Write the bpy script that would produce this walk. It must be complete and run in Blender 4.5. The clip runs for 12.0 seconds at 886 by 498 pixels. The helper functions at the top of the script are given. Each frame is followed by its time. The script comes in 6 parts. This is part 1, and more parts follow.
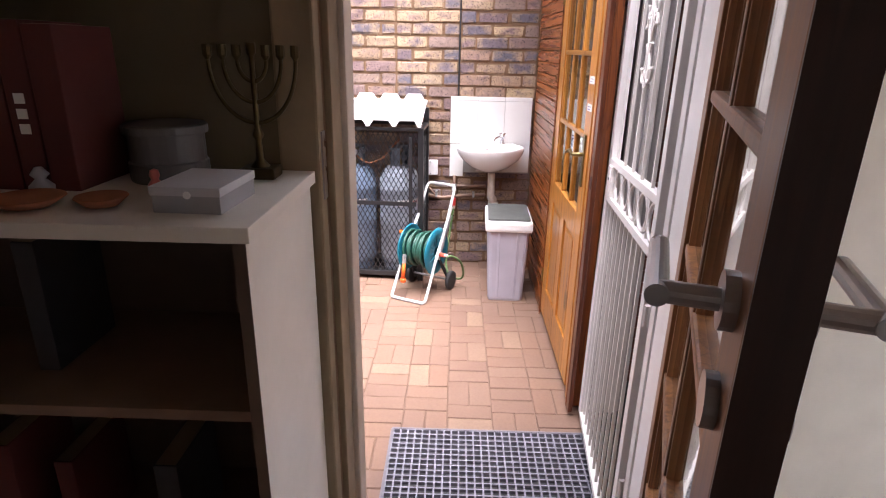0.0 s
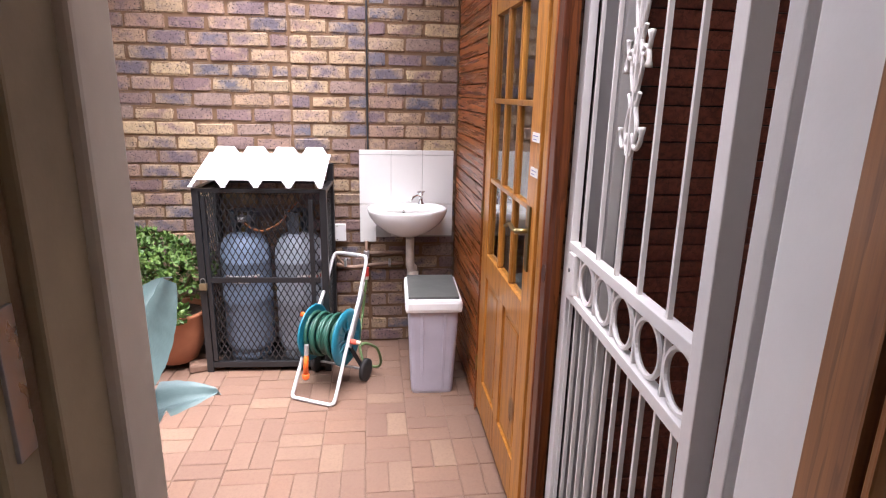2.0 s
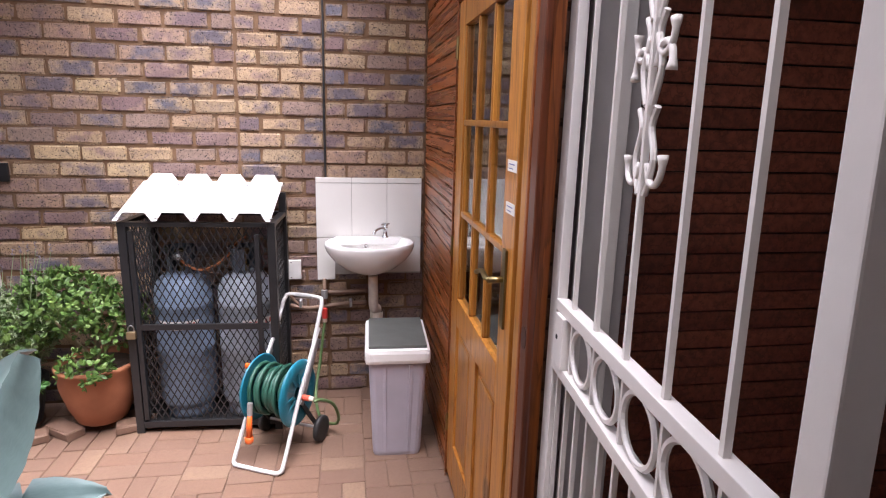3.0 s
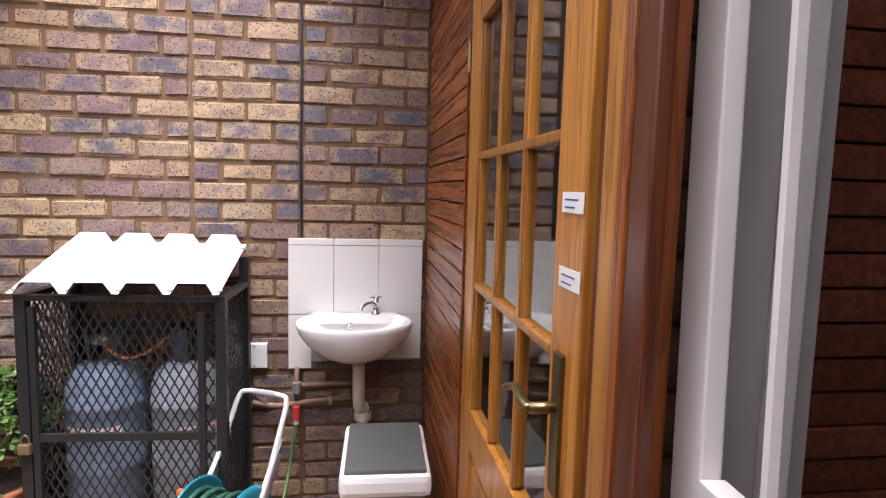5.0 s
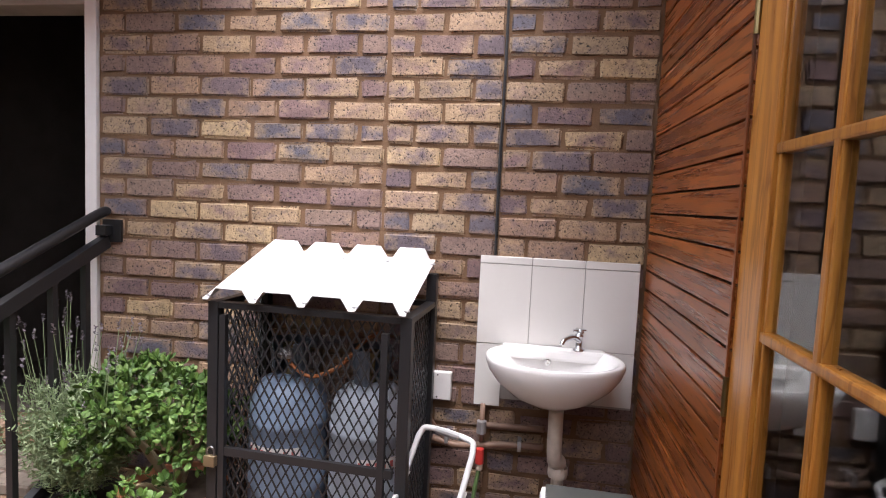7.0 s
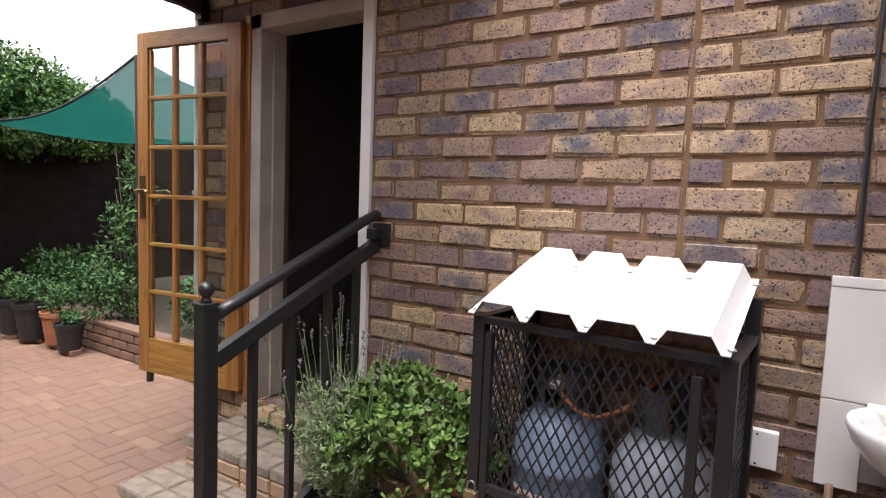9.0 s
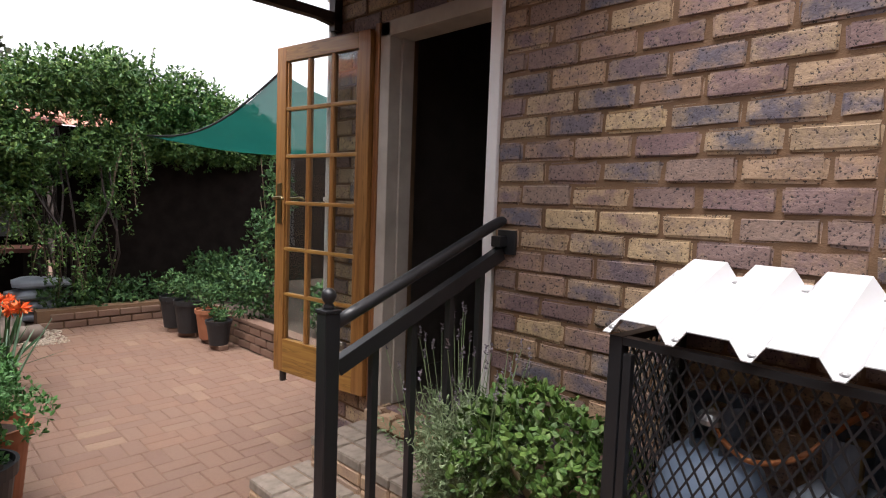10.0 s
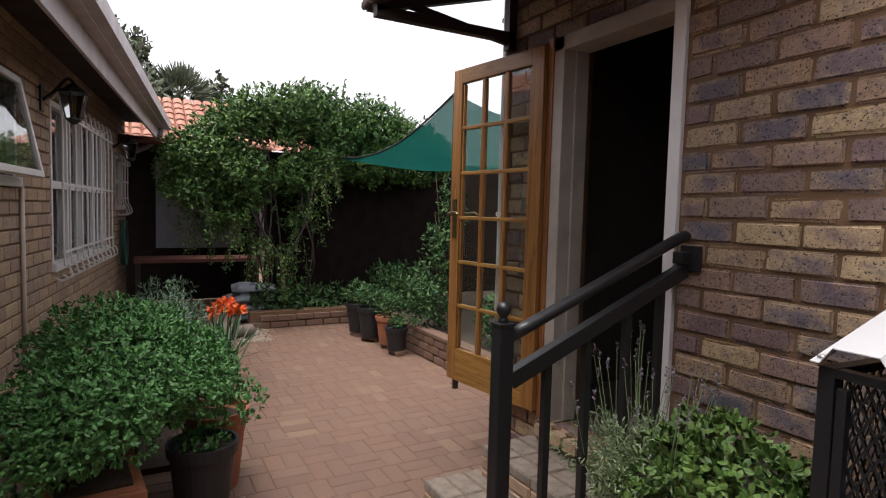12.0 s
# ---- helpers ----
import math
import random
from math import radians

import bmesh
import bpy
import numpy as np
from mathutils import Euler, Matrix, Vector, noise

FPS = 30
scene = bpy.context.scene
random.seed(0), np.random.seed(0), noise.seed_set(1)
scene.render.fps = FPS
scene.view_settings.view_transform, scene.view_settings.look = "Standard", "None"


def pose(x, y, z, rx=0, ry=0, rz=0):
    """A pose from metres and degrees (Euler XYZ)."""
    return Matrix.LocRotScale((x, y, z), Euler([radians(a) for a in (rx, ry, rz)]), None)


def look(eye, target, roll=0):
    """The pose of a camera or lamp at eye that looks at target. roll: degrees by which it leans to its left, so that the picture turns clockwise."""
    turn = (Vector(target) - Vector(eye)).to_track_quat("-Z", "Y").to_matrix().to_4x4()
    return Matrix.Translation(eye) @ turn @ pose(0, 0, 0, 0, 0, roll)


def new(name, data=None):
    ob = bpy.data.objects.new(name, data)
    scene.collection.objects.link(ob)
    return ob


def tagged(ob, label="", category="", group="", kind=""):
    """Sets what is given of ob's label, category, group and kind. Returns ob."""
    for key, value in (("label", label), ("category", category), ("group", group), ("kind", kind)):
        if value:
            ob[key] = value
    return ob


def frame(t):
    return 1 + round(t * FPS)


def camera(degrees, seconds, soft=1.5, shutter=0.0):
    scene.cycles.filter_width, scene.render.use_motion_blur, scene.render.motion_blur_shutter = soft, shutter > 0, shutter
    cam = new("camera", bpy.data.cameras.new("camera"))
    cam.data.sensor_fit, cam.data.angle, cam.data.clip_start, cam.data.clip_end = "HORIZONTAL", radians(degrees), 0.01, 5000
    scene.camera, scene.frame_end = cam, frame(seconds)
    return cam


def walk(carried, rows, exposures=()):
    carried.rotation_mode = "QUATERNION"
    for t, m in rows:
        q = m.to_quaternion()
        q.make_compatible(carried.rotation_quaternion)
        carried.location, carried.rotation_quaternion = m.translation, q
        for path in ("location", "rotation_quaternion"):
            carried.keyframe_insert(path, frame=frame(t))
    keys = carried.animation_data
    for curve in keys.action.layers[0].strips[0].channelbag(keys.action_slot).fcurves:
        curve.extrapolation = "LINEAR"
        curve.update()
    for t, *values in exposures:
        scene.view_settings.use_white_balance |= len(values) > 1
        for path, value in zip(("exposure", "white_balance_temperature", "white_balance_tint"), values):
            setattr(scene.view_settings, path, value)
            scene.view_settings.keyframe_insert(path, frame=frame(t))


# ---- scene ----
cam = camera(75.4, 12.0, soft=1.1)
PATH = [
    (0, (0.009, -0.246, 1.686), (-0.028, 1.64, 1.023), 1.1),
    (0.5, (0.012, -0.069, 1.681), (0.009, 1.826, 1.04), 1.2),
    (1, (-0.012, 0.113, 1.69), (0.059, 2.015, 1.074), 1.2),
    (1.5, (-0.001, 0.266, 1.69), (0.155, 2.174, 1.114), 1.3),
    (2, (0.045, 0.466, 1.701), (0.287, 2.381, 1.177), 1.3),
    (2.5, (0.088, 0.655, 1.687), (0.376, 2.576, 1.209), 1.4),
    (3, (0.154, 0.849, 1.685), (0.474, 2.773, 1.243), 1.5),
    (3.2, (0.202, 0.958, 1.686), (0.515, 2.882, 1.239), 1.1),
    (4.8, (0.295, 1.486, 1.584), (0.6, 3.451, 1.369), 1.5),
    (5, (0.275, 1.555, 1.578), (0.569, 3.522, 1.371), 1.5),
    (5.5, (0.229, 1.704, 1.548), (0.444, 3.684, 1.371), 1.7),
    (6, (0.2, 1.816, 1.547), (0.29, 3.807, 1.379), 1.8),
    (6.5, (0.186, 1.906, 1.549), (0.083, 3.897, 1.39), 2.0),
    (6.7, (0.173, 1.93, 1.543), (-0.01, 3.915, 1.385), 2.3),
    (8.3, (0.001, 2.079, 1.538), (-0.795, 3.904, 1.346), 2.3),
    (8.5, (-0.031, 2.14, 1.533), (-0.914, 3.925, 1.347), 2.3),
    (9, (-0.109, 2.267, 1.508), (-1.175, 3.95, 1.34), 2.2),
    (9.5, (-0.181, 2.331, 1.509), (-1.427, 3.886, 1.343), 2.1),
    (10, (-0.196, 2.374, 1.5), (-1.602, 3.787, 1.342), 2.1),
    (10.5, (-0.197, 2.382, 1.5), (-1.714, 3.678, 1.351), 2.0),
    (11, (-0.193, 2.383, 1.5), (-1.803, 3.562, 1.359), 1.8),
    (11.5, (-0.194, 2.369, 1.503), (-1.884, 3.43, 1.366), 1.7),
    (12, (-0.194, 2.342, 1.507), (-1.948, 3.294, 1.376), 1.5),
]
EXPOSURES = [(0, 3.25, 6200, 20), (1.0, 3.15, 6200, 21), (2.0, 2.84, 6200, 20), (3.2, 2.46, 6250, 20), (4.8, 2.43, 6300, 18), (6.5, 2.31, 6300, 17), (8.5, 2.08, 6400, 16),
             (9.5, 1.8, 6450, 15), (10.5, 1.42, 6450, 15), (12, 1.14, 6450, 15)]
walk(cam, [(t, look(eye, target, roll)) for t, eye, target, roll in PATH], EXPOSURES)

# ---- sky, sun ----
world = bpy.data.worlds.new("overcast_sky")
world.use_nodes = True
scene.world = world
wn = world.node_tree.nodes
sky = wn.new("ShaderNodeTexSky")
sky.sky_type, sky.sun_disc = "NISHITA", False
sky.sun_elevation, sky.sun_rotation = radians(76), radians(160)
sky.air_density, sky.dust_density = 1.0, 3.0
grey_sky = wn.new("ShaderNodeHueSaturation")
grey_sky.inputs["Saturation"].default_value = 0.12
world.node_tree.links.new(sky.outputs["Color"], grey_sky.inputs["Color"])
world.node_tree.links.new(grey_sky.outputs["Color"], wn["Background"].inputs["Color"])
wn["Background"].inputs["Strength"].default_value = 0.15
sun = new("sun", bpy.data.lights.new("sun", "SUN"))
sun.data.energy, sun.data.angle, sun.data.color = 1.3, radians(40), (1.0, 0.96, 0.9)
sun.matrix_world = look((0, 0, 10), (-0.9, 2.3, 0))


# ---- building helpers ----
def thing(name, label, category, at=(0, 0, 0), turn=0, group="", kind=""):
    ob = new(name)
    ob.empty_display_size = 0.1
    ob.matrix_world = pose(*at, 0, 0, turn)
    return tagged(ob, label, category, group, kind)


def part(name, bm, material, parent=None, label="", smooth=False):
    me = bpy.data.meshes.new(name)
    bm.to_mesh(me)
    bm.free()
    for m in material if isinstance(material, (list, tuple)) else [material]:
        me.materials.append(m)
    if smooth:
        for p in me.polygons:
            p.use_smooth = True
    ob = new(name, me)
    if parent:
        ob.parent = parent
    return tagged(ob, label)


def solid(name, bm, material, label, category, kind="", at=None, turn=0, smooth=False, group=""):
    """A thing that is one mesh."""
    ob = part(name, bm, material, None, label, smooth)
    if at:
        ob.matrix_world = pose(*at, 0, 0, turn)
    return tagged(ob, label, category, group, kind)


def box(x0, x1, y0, y1, z0, z1, bev=0.0, bm=None, m=None):
    made = bm or bmesh.new()
    vs = [made.verts.new((x, y, z)) for x in (x0, x1) for y in (y0, y1) for z in (z0, z1)]
    fs = [made.faces.new([vs[i] for i in q]) for q in ((0, 1, 3, 2), (4, 6, 7, 5), (0, 4, 5, 1), (2, 3, 7, 6), (0, 2, 6, 4), (1, 5, 7, 3))]
    if bev:
        bmesh.ops.bevel(made, geom=list({e for f in fs for e in f.edges}), offset=bev, segments=2, affect="EDGES", profile=0.6)
    if m is not None:
        bmesh.ops.transform(made, matrix=m, verts=vs)
    return made


def tube(points, r, n=10, bm=None, closed=False, caps=True, radii=None, flat=1.0):
    """A round bar swept along points; radii may vary along it."""
    made = bm or bmesh.new()
    pts = [Vector(p) for p in points]
    rings = []
    up = Vector((0, 0, 1))
    prev = None
    for i, p in enumerate(pts):
        a = pts[i - 1] if i or closed else p
        b = pts[(i + 1) % len(pts)] if i + 1 < len(pts) or closed else p
        d = (b - a).normalized()
        if prev is None:
            s = d.cross(up if abs(d.z) < 0.95 else Vector((1, 0, 0))).normalized()
        else:
            s = (prev - d * prev.dot(d)).normalized()
        prev = s
        t = d.cross(s)
        rr = radii[i] if radii else r
        rings.append([made.verts.new(p + (s * math.cos(k * 2 * math.pi / n) + t * flat * math.sin(k * 2 * math.pi / n)) * rr) for k in range(n)])
    for i in range(len(rings) if closed else len(rings) - 1):
        a, b = rings[i], rings[(i + 1) % len(rings)]
        for k in range(n):
            made.faces.new((a[k], a[(k + 1) % n], b[(k + 1) % n], b[k]))
    if caps and not closed:
        made.faces.new(rings[0][::-1])
        made.faces.new(rings[-1])
    return made


def bar(a, b, w, h, bm=None, bev=0.0):
    """A square bar from a to b."""
    a, b = Vector(a), Vector(b)
    d = b - a
    m = Matrix.Translation(a) @ d.to_track_quat("Y", "Z").to_matrix().to_4x4()
    made = bm or bmesh.new()
    tmp = box(-w / 2, w / 2, 0, d.length, -h / 2, h / 2, bev)
    bmesh.ops.transform(tmp, matrix=m, verts=tmp.verts)
    join(made, tmp)
    return made


def join(bm, other):
    me = bpy.data.meshes.new("tmp")
    other.to_mesh(me)
    other.free()
    bm.from_mesh(me)
    bpy.data.meshes.remove(me)
    return bm


def moved(bm, m):
    bmesh.ops.transform(bm, matrix=m, verts=bm.verts)
    return bm


def lathe(profile, n=24, bm=None, at=(0, 0, 0), sx=1.0, sy=1.0):
    """A turned shape from (radius, height) pairs."""
    made = bm or bmesh.new()
    rings = []
    for r, z in profile:
        if r < 1e-5:
            rings.append([made.verts.new((at[0], at[1], at[2] + z))])
        else:
            rings.append([made.verts.new((at[0] + sx * r * math.cos(k * 2 * math.pi / n), at[1] + sy * r * math.sin(k * 2 * math.pi / n), at[2] + z)) for k in range(n)])
    for a, b in zip(rings, rings[1:]):
        for k in range(n):
            q = [a[k % len(a)], a[(k + 1) % len(a)], b[(k + 1) % len(b)], b[k % len(b)]]
            q = list(dict.fromkeys(q))
            if len(q) > 2:
                made.faces.new(q)
    return made


def bend(points, steps=6):
    """Smooths a polyline into a curve."""
    pts = [Vector(p) for p in points]
    out = []
    for i in range(len(pts) - 1):
        p0, p1, p2, p3 = pts[max(i - 1, 0)], pts[i], pts[i + 1], pts[min(i + 2, len(pts) - 1)]
        for k in range(steps):
            t = k / steps
            out.append(0.5 * (2 * p1 + (p2 - p0) * t + (2 * p0 - 5 * p1 + 4 * p2 - p3) * t * t + (3 * p1 - p0 - 3 * p2 + p3) * t ** 3))
    return out + [pts[-1]]


# ---- materials ----
class Nodes:
    """A node material being wired."""

    def __init__(self, name, rough=0.6, metal=0.0, spec=0.5):
        self.m = bpy.data.materials.new(name)
        self.m.use_nodes = True
        self.t = self.m.node_tree
        self.b = self.t.nodes["Principled BSDF"]
        self.b.inputs["Roughness"].default_value, self.b.inputs["Metallic"].default_value = rough, metal
        self.b.inputs["Specular IOR Level"].default_value = spec
        self.co = self.t.nodes.new("ShaderNodeTexCoord").outputs["Object"]
        self.rand = self.t.nodes.new("ShaderNodeObjectInfo").outputs["Random"]

    def put(self, value, socket):
        if isinstance(value, (int, float)):
            socket.default_value = value
        elif isinstance(value, tuple):
            socket.default_value = (*value, 1) if len(value) == 3 and socket.type == "RGBA" else value
        else:
            self.t.links.new(value, socket)

    def noise(self, scale, detail=4, rough=0.55, stretch=None, w=None, co=None):
        n = self.t.nodes.new("ShaderNodeTexNoise")
        v = co or self.co
        if stretch:
            mp = self.t.nodes.new("ShaderNodeMapping")
            mp.inputs["Scale"].default_value = stretch
            self.t.links.new(v, mp.inputs["Vector"])
            v = mp.outputs["Vector"]
        if w is not None:
            n.noise_dimensions = "4D"
            mul = self.math("MULTIPLY", w, 57.0)
            self.t.links.new(mul, n.inputs["W"])
        self.t.links.new(v, n.inputs["Vector"])
        n.inputs["Scale"].default_value, n.inputs["Detail"].default_value, n.inputs["Roughness"].default_value = scale, detail, rough
        return n.outputs["Fac"]

    def math(self, op, a, b=0.0, c=0.0):
        n = self.t.nodes.new("ShaderNodeMath")
        n.operation = op
        for v, s in zip((a, b, c), n.inputs):
            self.put(v, s)
        return n.outputs[0]

    def ramp(self, fac, stops, mode="LINEAR"):
        n = self.t.nodes.new("ShaderNodeValToRGB")
        n.color_ramp.interpolation = mode
        els = n.color_ramp.elements
        while len(els) < len(stops):
            els.new(0.5)
        for e, (p, c) in zip(els, stops):
            e.position, e.color = p, (*c, 1) if isinstance(c, tuple) else (c, c, c, 1)
        self.t.links.new(fac, n.inputs["Fac"])
        return n.outputs["Color"]

    def mix(self, fac, a, b, mode="MIX"):
        n = self.t.nodes.new("ShaderNodeMix")
        n.data_type, n.blend_type = "RGBA", mode
        for v, s in zip((fac, a, b), (n.inputs[0], n.inputs[6], n.inputs[7])):
            self.put(v, s)
        return n.outputs[2]

    def bump(self, height, strength=0.3, dist=0.005):
        n = self.t.nodes.new("ShaderNodeBump")
        n.inputs["Strength"].default_value, n.inputs["Distance"].default_value = strength, dist
        self.t.links.new(height, n.inputs["Height"])
        self.t.links.new(n.outputs["Normal"], self.b.inputs["Normal"])

    def done(self, color, rough=None):
        self.put(color, self.b.inputs["Base Color"])
        if rough is not None:
            self.put(rough, self.b.inputs["Roughness"])
        return self.m

    def island(self):
        return self.t.nodes.new("ShaderNodeNewGeometry").outputs["Random Per Island"]


def painted(name, color, rough=0.45, wear=0.12, metal=0.0, scale=6.0):
    """Paint or plastic with faint stains and a fine relief."""
    n = Nodes(name, rough, metal)
    a, b = n.noise(scale, 5), n.noise(scale * 14, 3)
    dark = tuple(c * (1 - 2.2 * wear) for c in color)
    col = n.mix(n.ramp(a, [(0.35, 0.0), (0.75, 1.0)]), color, dark)
    n.bump(b, 0.12, 0.002)
    r = n.math("MULTIPLY_ADD", a, 0.25, rough - 0.12)
    return n.done(col, r)


def brick_material(name, island=False, pale=0.0):
    """Speckled clay brick, flashed from tan to purple within each brick."""
    n = Nodes(name, 0.85)
    rnd = n.island() if island else n.rand
    lean = n.math("FRACT", n.math("MULTIPLY", rnd, 7.31))
    tan = n.ramp(rnd, [(0.0, (0.36, 0.26, 0.165)), (0.3, (0.42, 0.29, 0.175)), (0.6, (0.33, 0.21, 0.145)), (0.85, (0.50, 0.36, 0.205)), (1.0, (0.37, 0.235, 0.15))])
    dusk = n.ramp(lean, [(0.0, (0.165, 0.135, 0.15)), (0.3, (0.235, 0.145, 0.14)), (0.55, (0.115, 0.11, 0.14)), (0.8, (0.195, 0.12, 0.12)), (1.0, (0.27, 0.185, 0.145))])
    flash = n.noise(13.0, 6, 0.72, w=rnd)
    cut = n.math("ADD", flash, n.math("MULTIPLY_ADD", lean, 0.36, -0.18))
    if not island:
        # fired darker in the heart of the face than along its arrises
        co = n.t.nodes.new("ShaderNodeTexCoord").outputs["Object"]
        ax = n.t.nodes.new("ShaderNodeSeparateXYZ")
        n.t.links.new(co, ax.inputs[0])
        ex = n.math("MULTIPLY", n.math("ABSOLUTE", ax.outputs[0], 0.0), 9.0)
        ez = n.math("MULTIPLY", n.math("ABSOLUTE", n.math("ADD", ax.outputs[2], -0.039), 0.0), 22.0)
        edge = n.math("MAXIMUM", ex, ez)
        cut = n.math("ADD", cut, n.math("MULTIPLY_ADD", edge, -0.22, 0.125))
    col = n.mix(n.ramp(cut, [(0.36, 0.0), (0.60, 1.0)]), tan, dusk)
    grain = n.noise(60, 4, 0.7, w=rnd)
    col = n.mix(n.ramp(grain, [(0.3, 0.5), (0.58, 0.0)]), col, (0.07, 0.055, 0.055))
    spots = n.noise(130, 3, 0.6, w=rnd)
    col = n.mix(n.ramp(spots, [(0.37, 0.92), (0.43, 0.0)]), col, (0.02, 0.016, 0.016))
    if pale:
        col = n.mix(pale, col, (0.46, 0.31, 0.19))
    n.bump(n.math("ADD", n.math("MULTIPLY", grain, 0.7), spots), 0.6, 0.005)
    return n.done(col)


def paver_material(name, island=False):
    n = Nodes(name, 0.8)
    rnd = n.island() if island else n.rand
    base = n.ramp(rnd, [(0.0, (0.162, 0.09, 0.060)), (0.3, (0.19, 0.107, 0.069)), (0.55, (0.142, 0.08, 0.056)), (0.8, (0.175, 0.105, 0.072)), (1.0, (0.235, 0.153, 0.10))])
    where = n.t.nodes.new("ShaderNodeNewGeometry").outputs["Position"]
    stain = n.noise(1.7, 5, 0.6, co=where)
    col = n.mix(n.ramp(stain, [(0.34, 0.05), (0.64, 0.85)]), base, (0.158, 0.094, 0.065))
    grain = n.noise(70, 4, 0.7, w=rnd)
    col = n.mix(n.ramp(grain, [(0.3, 0.4), (0.55, 0.0)]), col, (0.11, 0.06, 0.045))
    n.bump(grain, 0.5, 0.003)
    return n.done(col, n.math("MULTIPLY_ADD", stain, -0.25, 0.85))


def wood(name, light, dark, axis=2, rough=0.35, knots=True, scale=1.0):
    """Varnished wood with the grain along one axis."""
    n = Nodes(name, rough)
    s = [42.0 * scale] * 3
    s[axis] = 1.3 * scale
    fine = n.noise(1.0, 7, 0.68, stretch=tuple(s), w=n.rand)
    s2 = [11.0 * scale] * 3
    s2[axis] = 0.9 * scale
    broad = n.noise(1.0, 4, 0.6, stretch=tuple(s2), w=n.rand)
    rings = n.math("FRACT", n.math("MULTIPLY", broad, 7.0))
    col = n.mix(n.ramp(fine, [(0.38, 0.0), (0.60, 1.0)]), dark, light)
    deep = tuple(c * 0.62 for c in dark)
    col = n.mix(n.ramp(rings, [(0.0, 0.0), (0.72, 0.12), (0.93, 0.75), (1.0, 0.0)]), col, deep)
    tone = n.ramp(n.rand, [(0.0, 0.7), (1.0, 1.15)])
    col = n.mix(1.0, col, tone, "MULTIPLY")
    if knots:
        k = n.noise(4.0, 1, 0.3, stretch=(1, 1, 1), w=n.rand)
        col = n.mix(n.ramp(k, [(0.22, 0.9), (0.26, 0.0)]), col, tuple(c * 0.3 for c in dark))
    n.bump(fine, 0.18, 0.002)
    return n.done(col, n.math("MULTIPLY_ADD", fine, 0.2, rough - 0.08))


def leafy(name, a, b, c, rough=0.45):
    n = Nodes(name, rough, 0.0, 0.4)
    isl = n.island()
    col = n.ramp(isl, [(0.0, a), (0.5, b), (1.0, c)])
    col = n.mix(n.ramp(n.noise(7, 2), [(0.4, 0.0), (0.7, 0.4)]), col, tuple(v * 0.6 for v in a))
    n.b.inputs["Subsurface Weight"].default_value = 0.0
    return n.done(col)


def glass_material(name, tint=(0.9, 0.95, 0.93), rough=0.02):
    n = Nodes(name, rough)
    n.b.inputs["Transmission Weight"].default_value = 1.0
    n.b.inputs["IOR"].default_value = 1.45
    return n.done(tint)


BRICK, BRICK_FAR = brick_material("face_brick"), brick_material("face_brick_joined", True)
PAVER, PAVER_FAR = paver_material("clay_paver"), paver_material("clay_paver_joined", True)
n = Nodes("mortar", 0.95)
g1, g2 = n.noise(12, 5), n.noise(160, 3)
n.bump(g2, 0.6, 0.004)
MORTAR = n.done(n.mix(g1, (0.22, 0.125, 0.066), (0.115, 0.07, 0.041)))
n = Nodes("sand_joint", 0.95)
n.bump(n.noise(120, 3), 0.5, 0.003)
SAND = n.done(n.mix(n.noise(5, 5), (0.12, 0.074, 0.053), (0.18, 0.112, 0.08)))
CLAD = wood("varnished_cladding", (0.37, 0.112, 0.024), (0.15, 0.037, 0.01), 1, 0.26)
DARK_CLAD = wood("dark_cladding", (0.33, 0.095, 0.056), (0.18, 0.05, 0.032), 1, 0.5)
PINE_Z = wood("varnished_pine_upright", (0.52, 0.23, 0.042), (0.34, 0.122, 0.02), 2, 0.28)
PINE_Y = wood("varnished_pine_level", (0.46, 0.19, 0.038), (0.29, 0.098, 0.018), 1, 0.28)
DARK_RED_Z = wood("dark_red_door_frame", (0.17, 0.042, 0.013), (0.085, 0.02, 0.008), 2, 0.3)
RED_Z = wood("red_brown_door_frame", (0.30, 0.085, 0.02), (0.15, 0.035, 0.009), 2, 0.3)
OAK_Z = wood("golden_door_upright", (0.40, 0.195, 0.06), (0.27, 0.115, 0.032), 2, 0.3, False)
OAK_X = wood("golden_door_level", (0.46, 0.25, 0.066), (0.32, 0.15, 0.036), 0, 0.3, False)
BROWN_Z = wood("brown_door_upright", (0.36, 0.155, 0.055), (0.21, 0.08, 0.03), 2, 0.35, False)
BROWN_Y = wood("brown_door_level", (0.44, 0.22, 0.09), (0.28, 0.125, 0.05), 1, 0.35, False)
DARK_EDGE = wood("dark_door_edge", (0.055, 0.02, 0.016), (0.03, 0.011, 0.009), 2, 0.4, False)
WHITE = painted("white_paint", (0.74, 0.70, 0.68), 0.4, 0.05)
CREAM = painted("cream_paint", (0.78, 0.745, 0.64), 0.6, 0.06)
DIM_FRAME = painted("dull_grey_frame", (0.40, 0.35, 0.30), 0.6, 0.12)
# cream of the jamb's room side, darkened in colour as it gets no light
SHADED_CREAM = painted("shaded_cream_frame", (0.27, 0.195, 0.115), 0.55, 0.14)
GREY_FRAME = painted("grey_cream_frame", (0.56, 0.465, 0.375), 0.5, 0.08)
WHITE_METAL = painted("white_coated_steel", (0.72, 0.68, 0.665), 0.35, 0.06)
ROOF_WHITE = painted("white_roof_sheet", (0.54, 0.54, 0.55), 0.4, 0.02)
BLACK = painted("black_steel", (0.018, 0.018, 0.02), 0.35, 0.1)
CERAMIC = painted("white_ceramic", (0.82, 0.81, 0.80), 0.08, 0.015)
TILE = painted("white_wall_tile", (0.70, 0.68, 0.655), 0.12, 0.03, 0.0, 3.0)
GROUT = painted("grout", (0.42, 0.40, 0.38), 0.9)
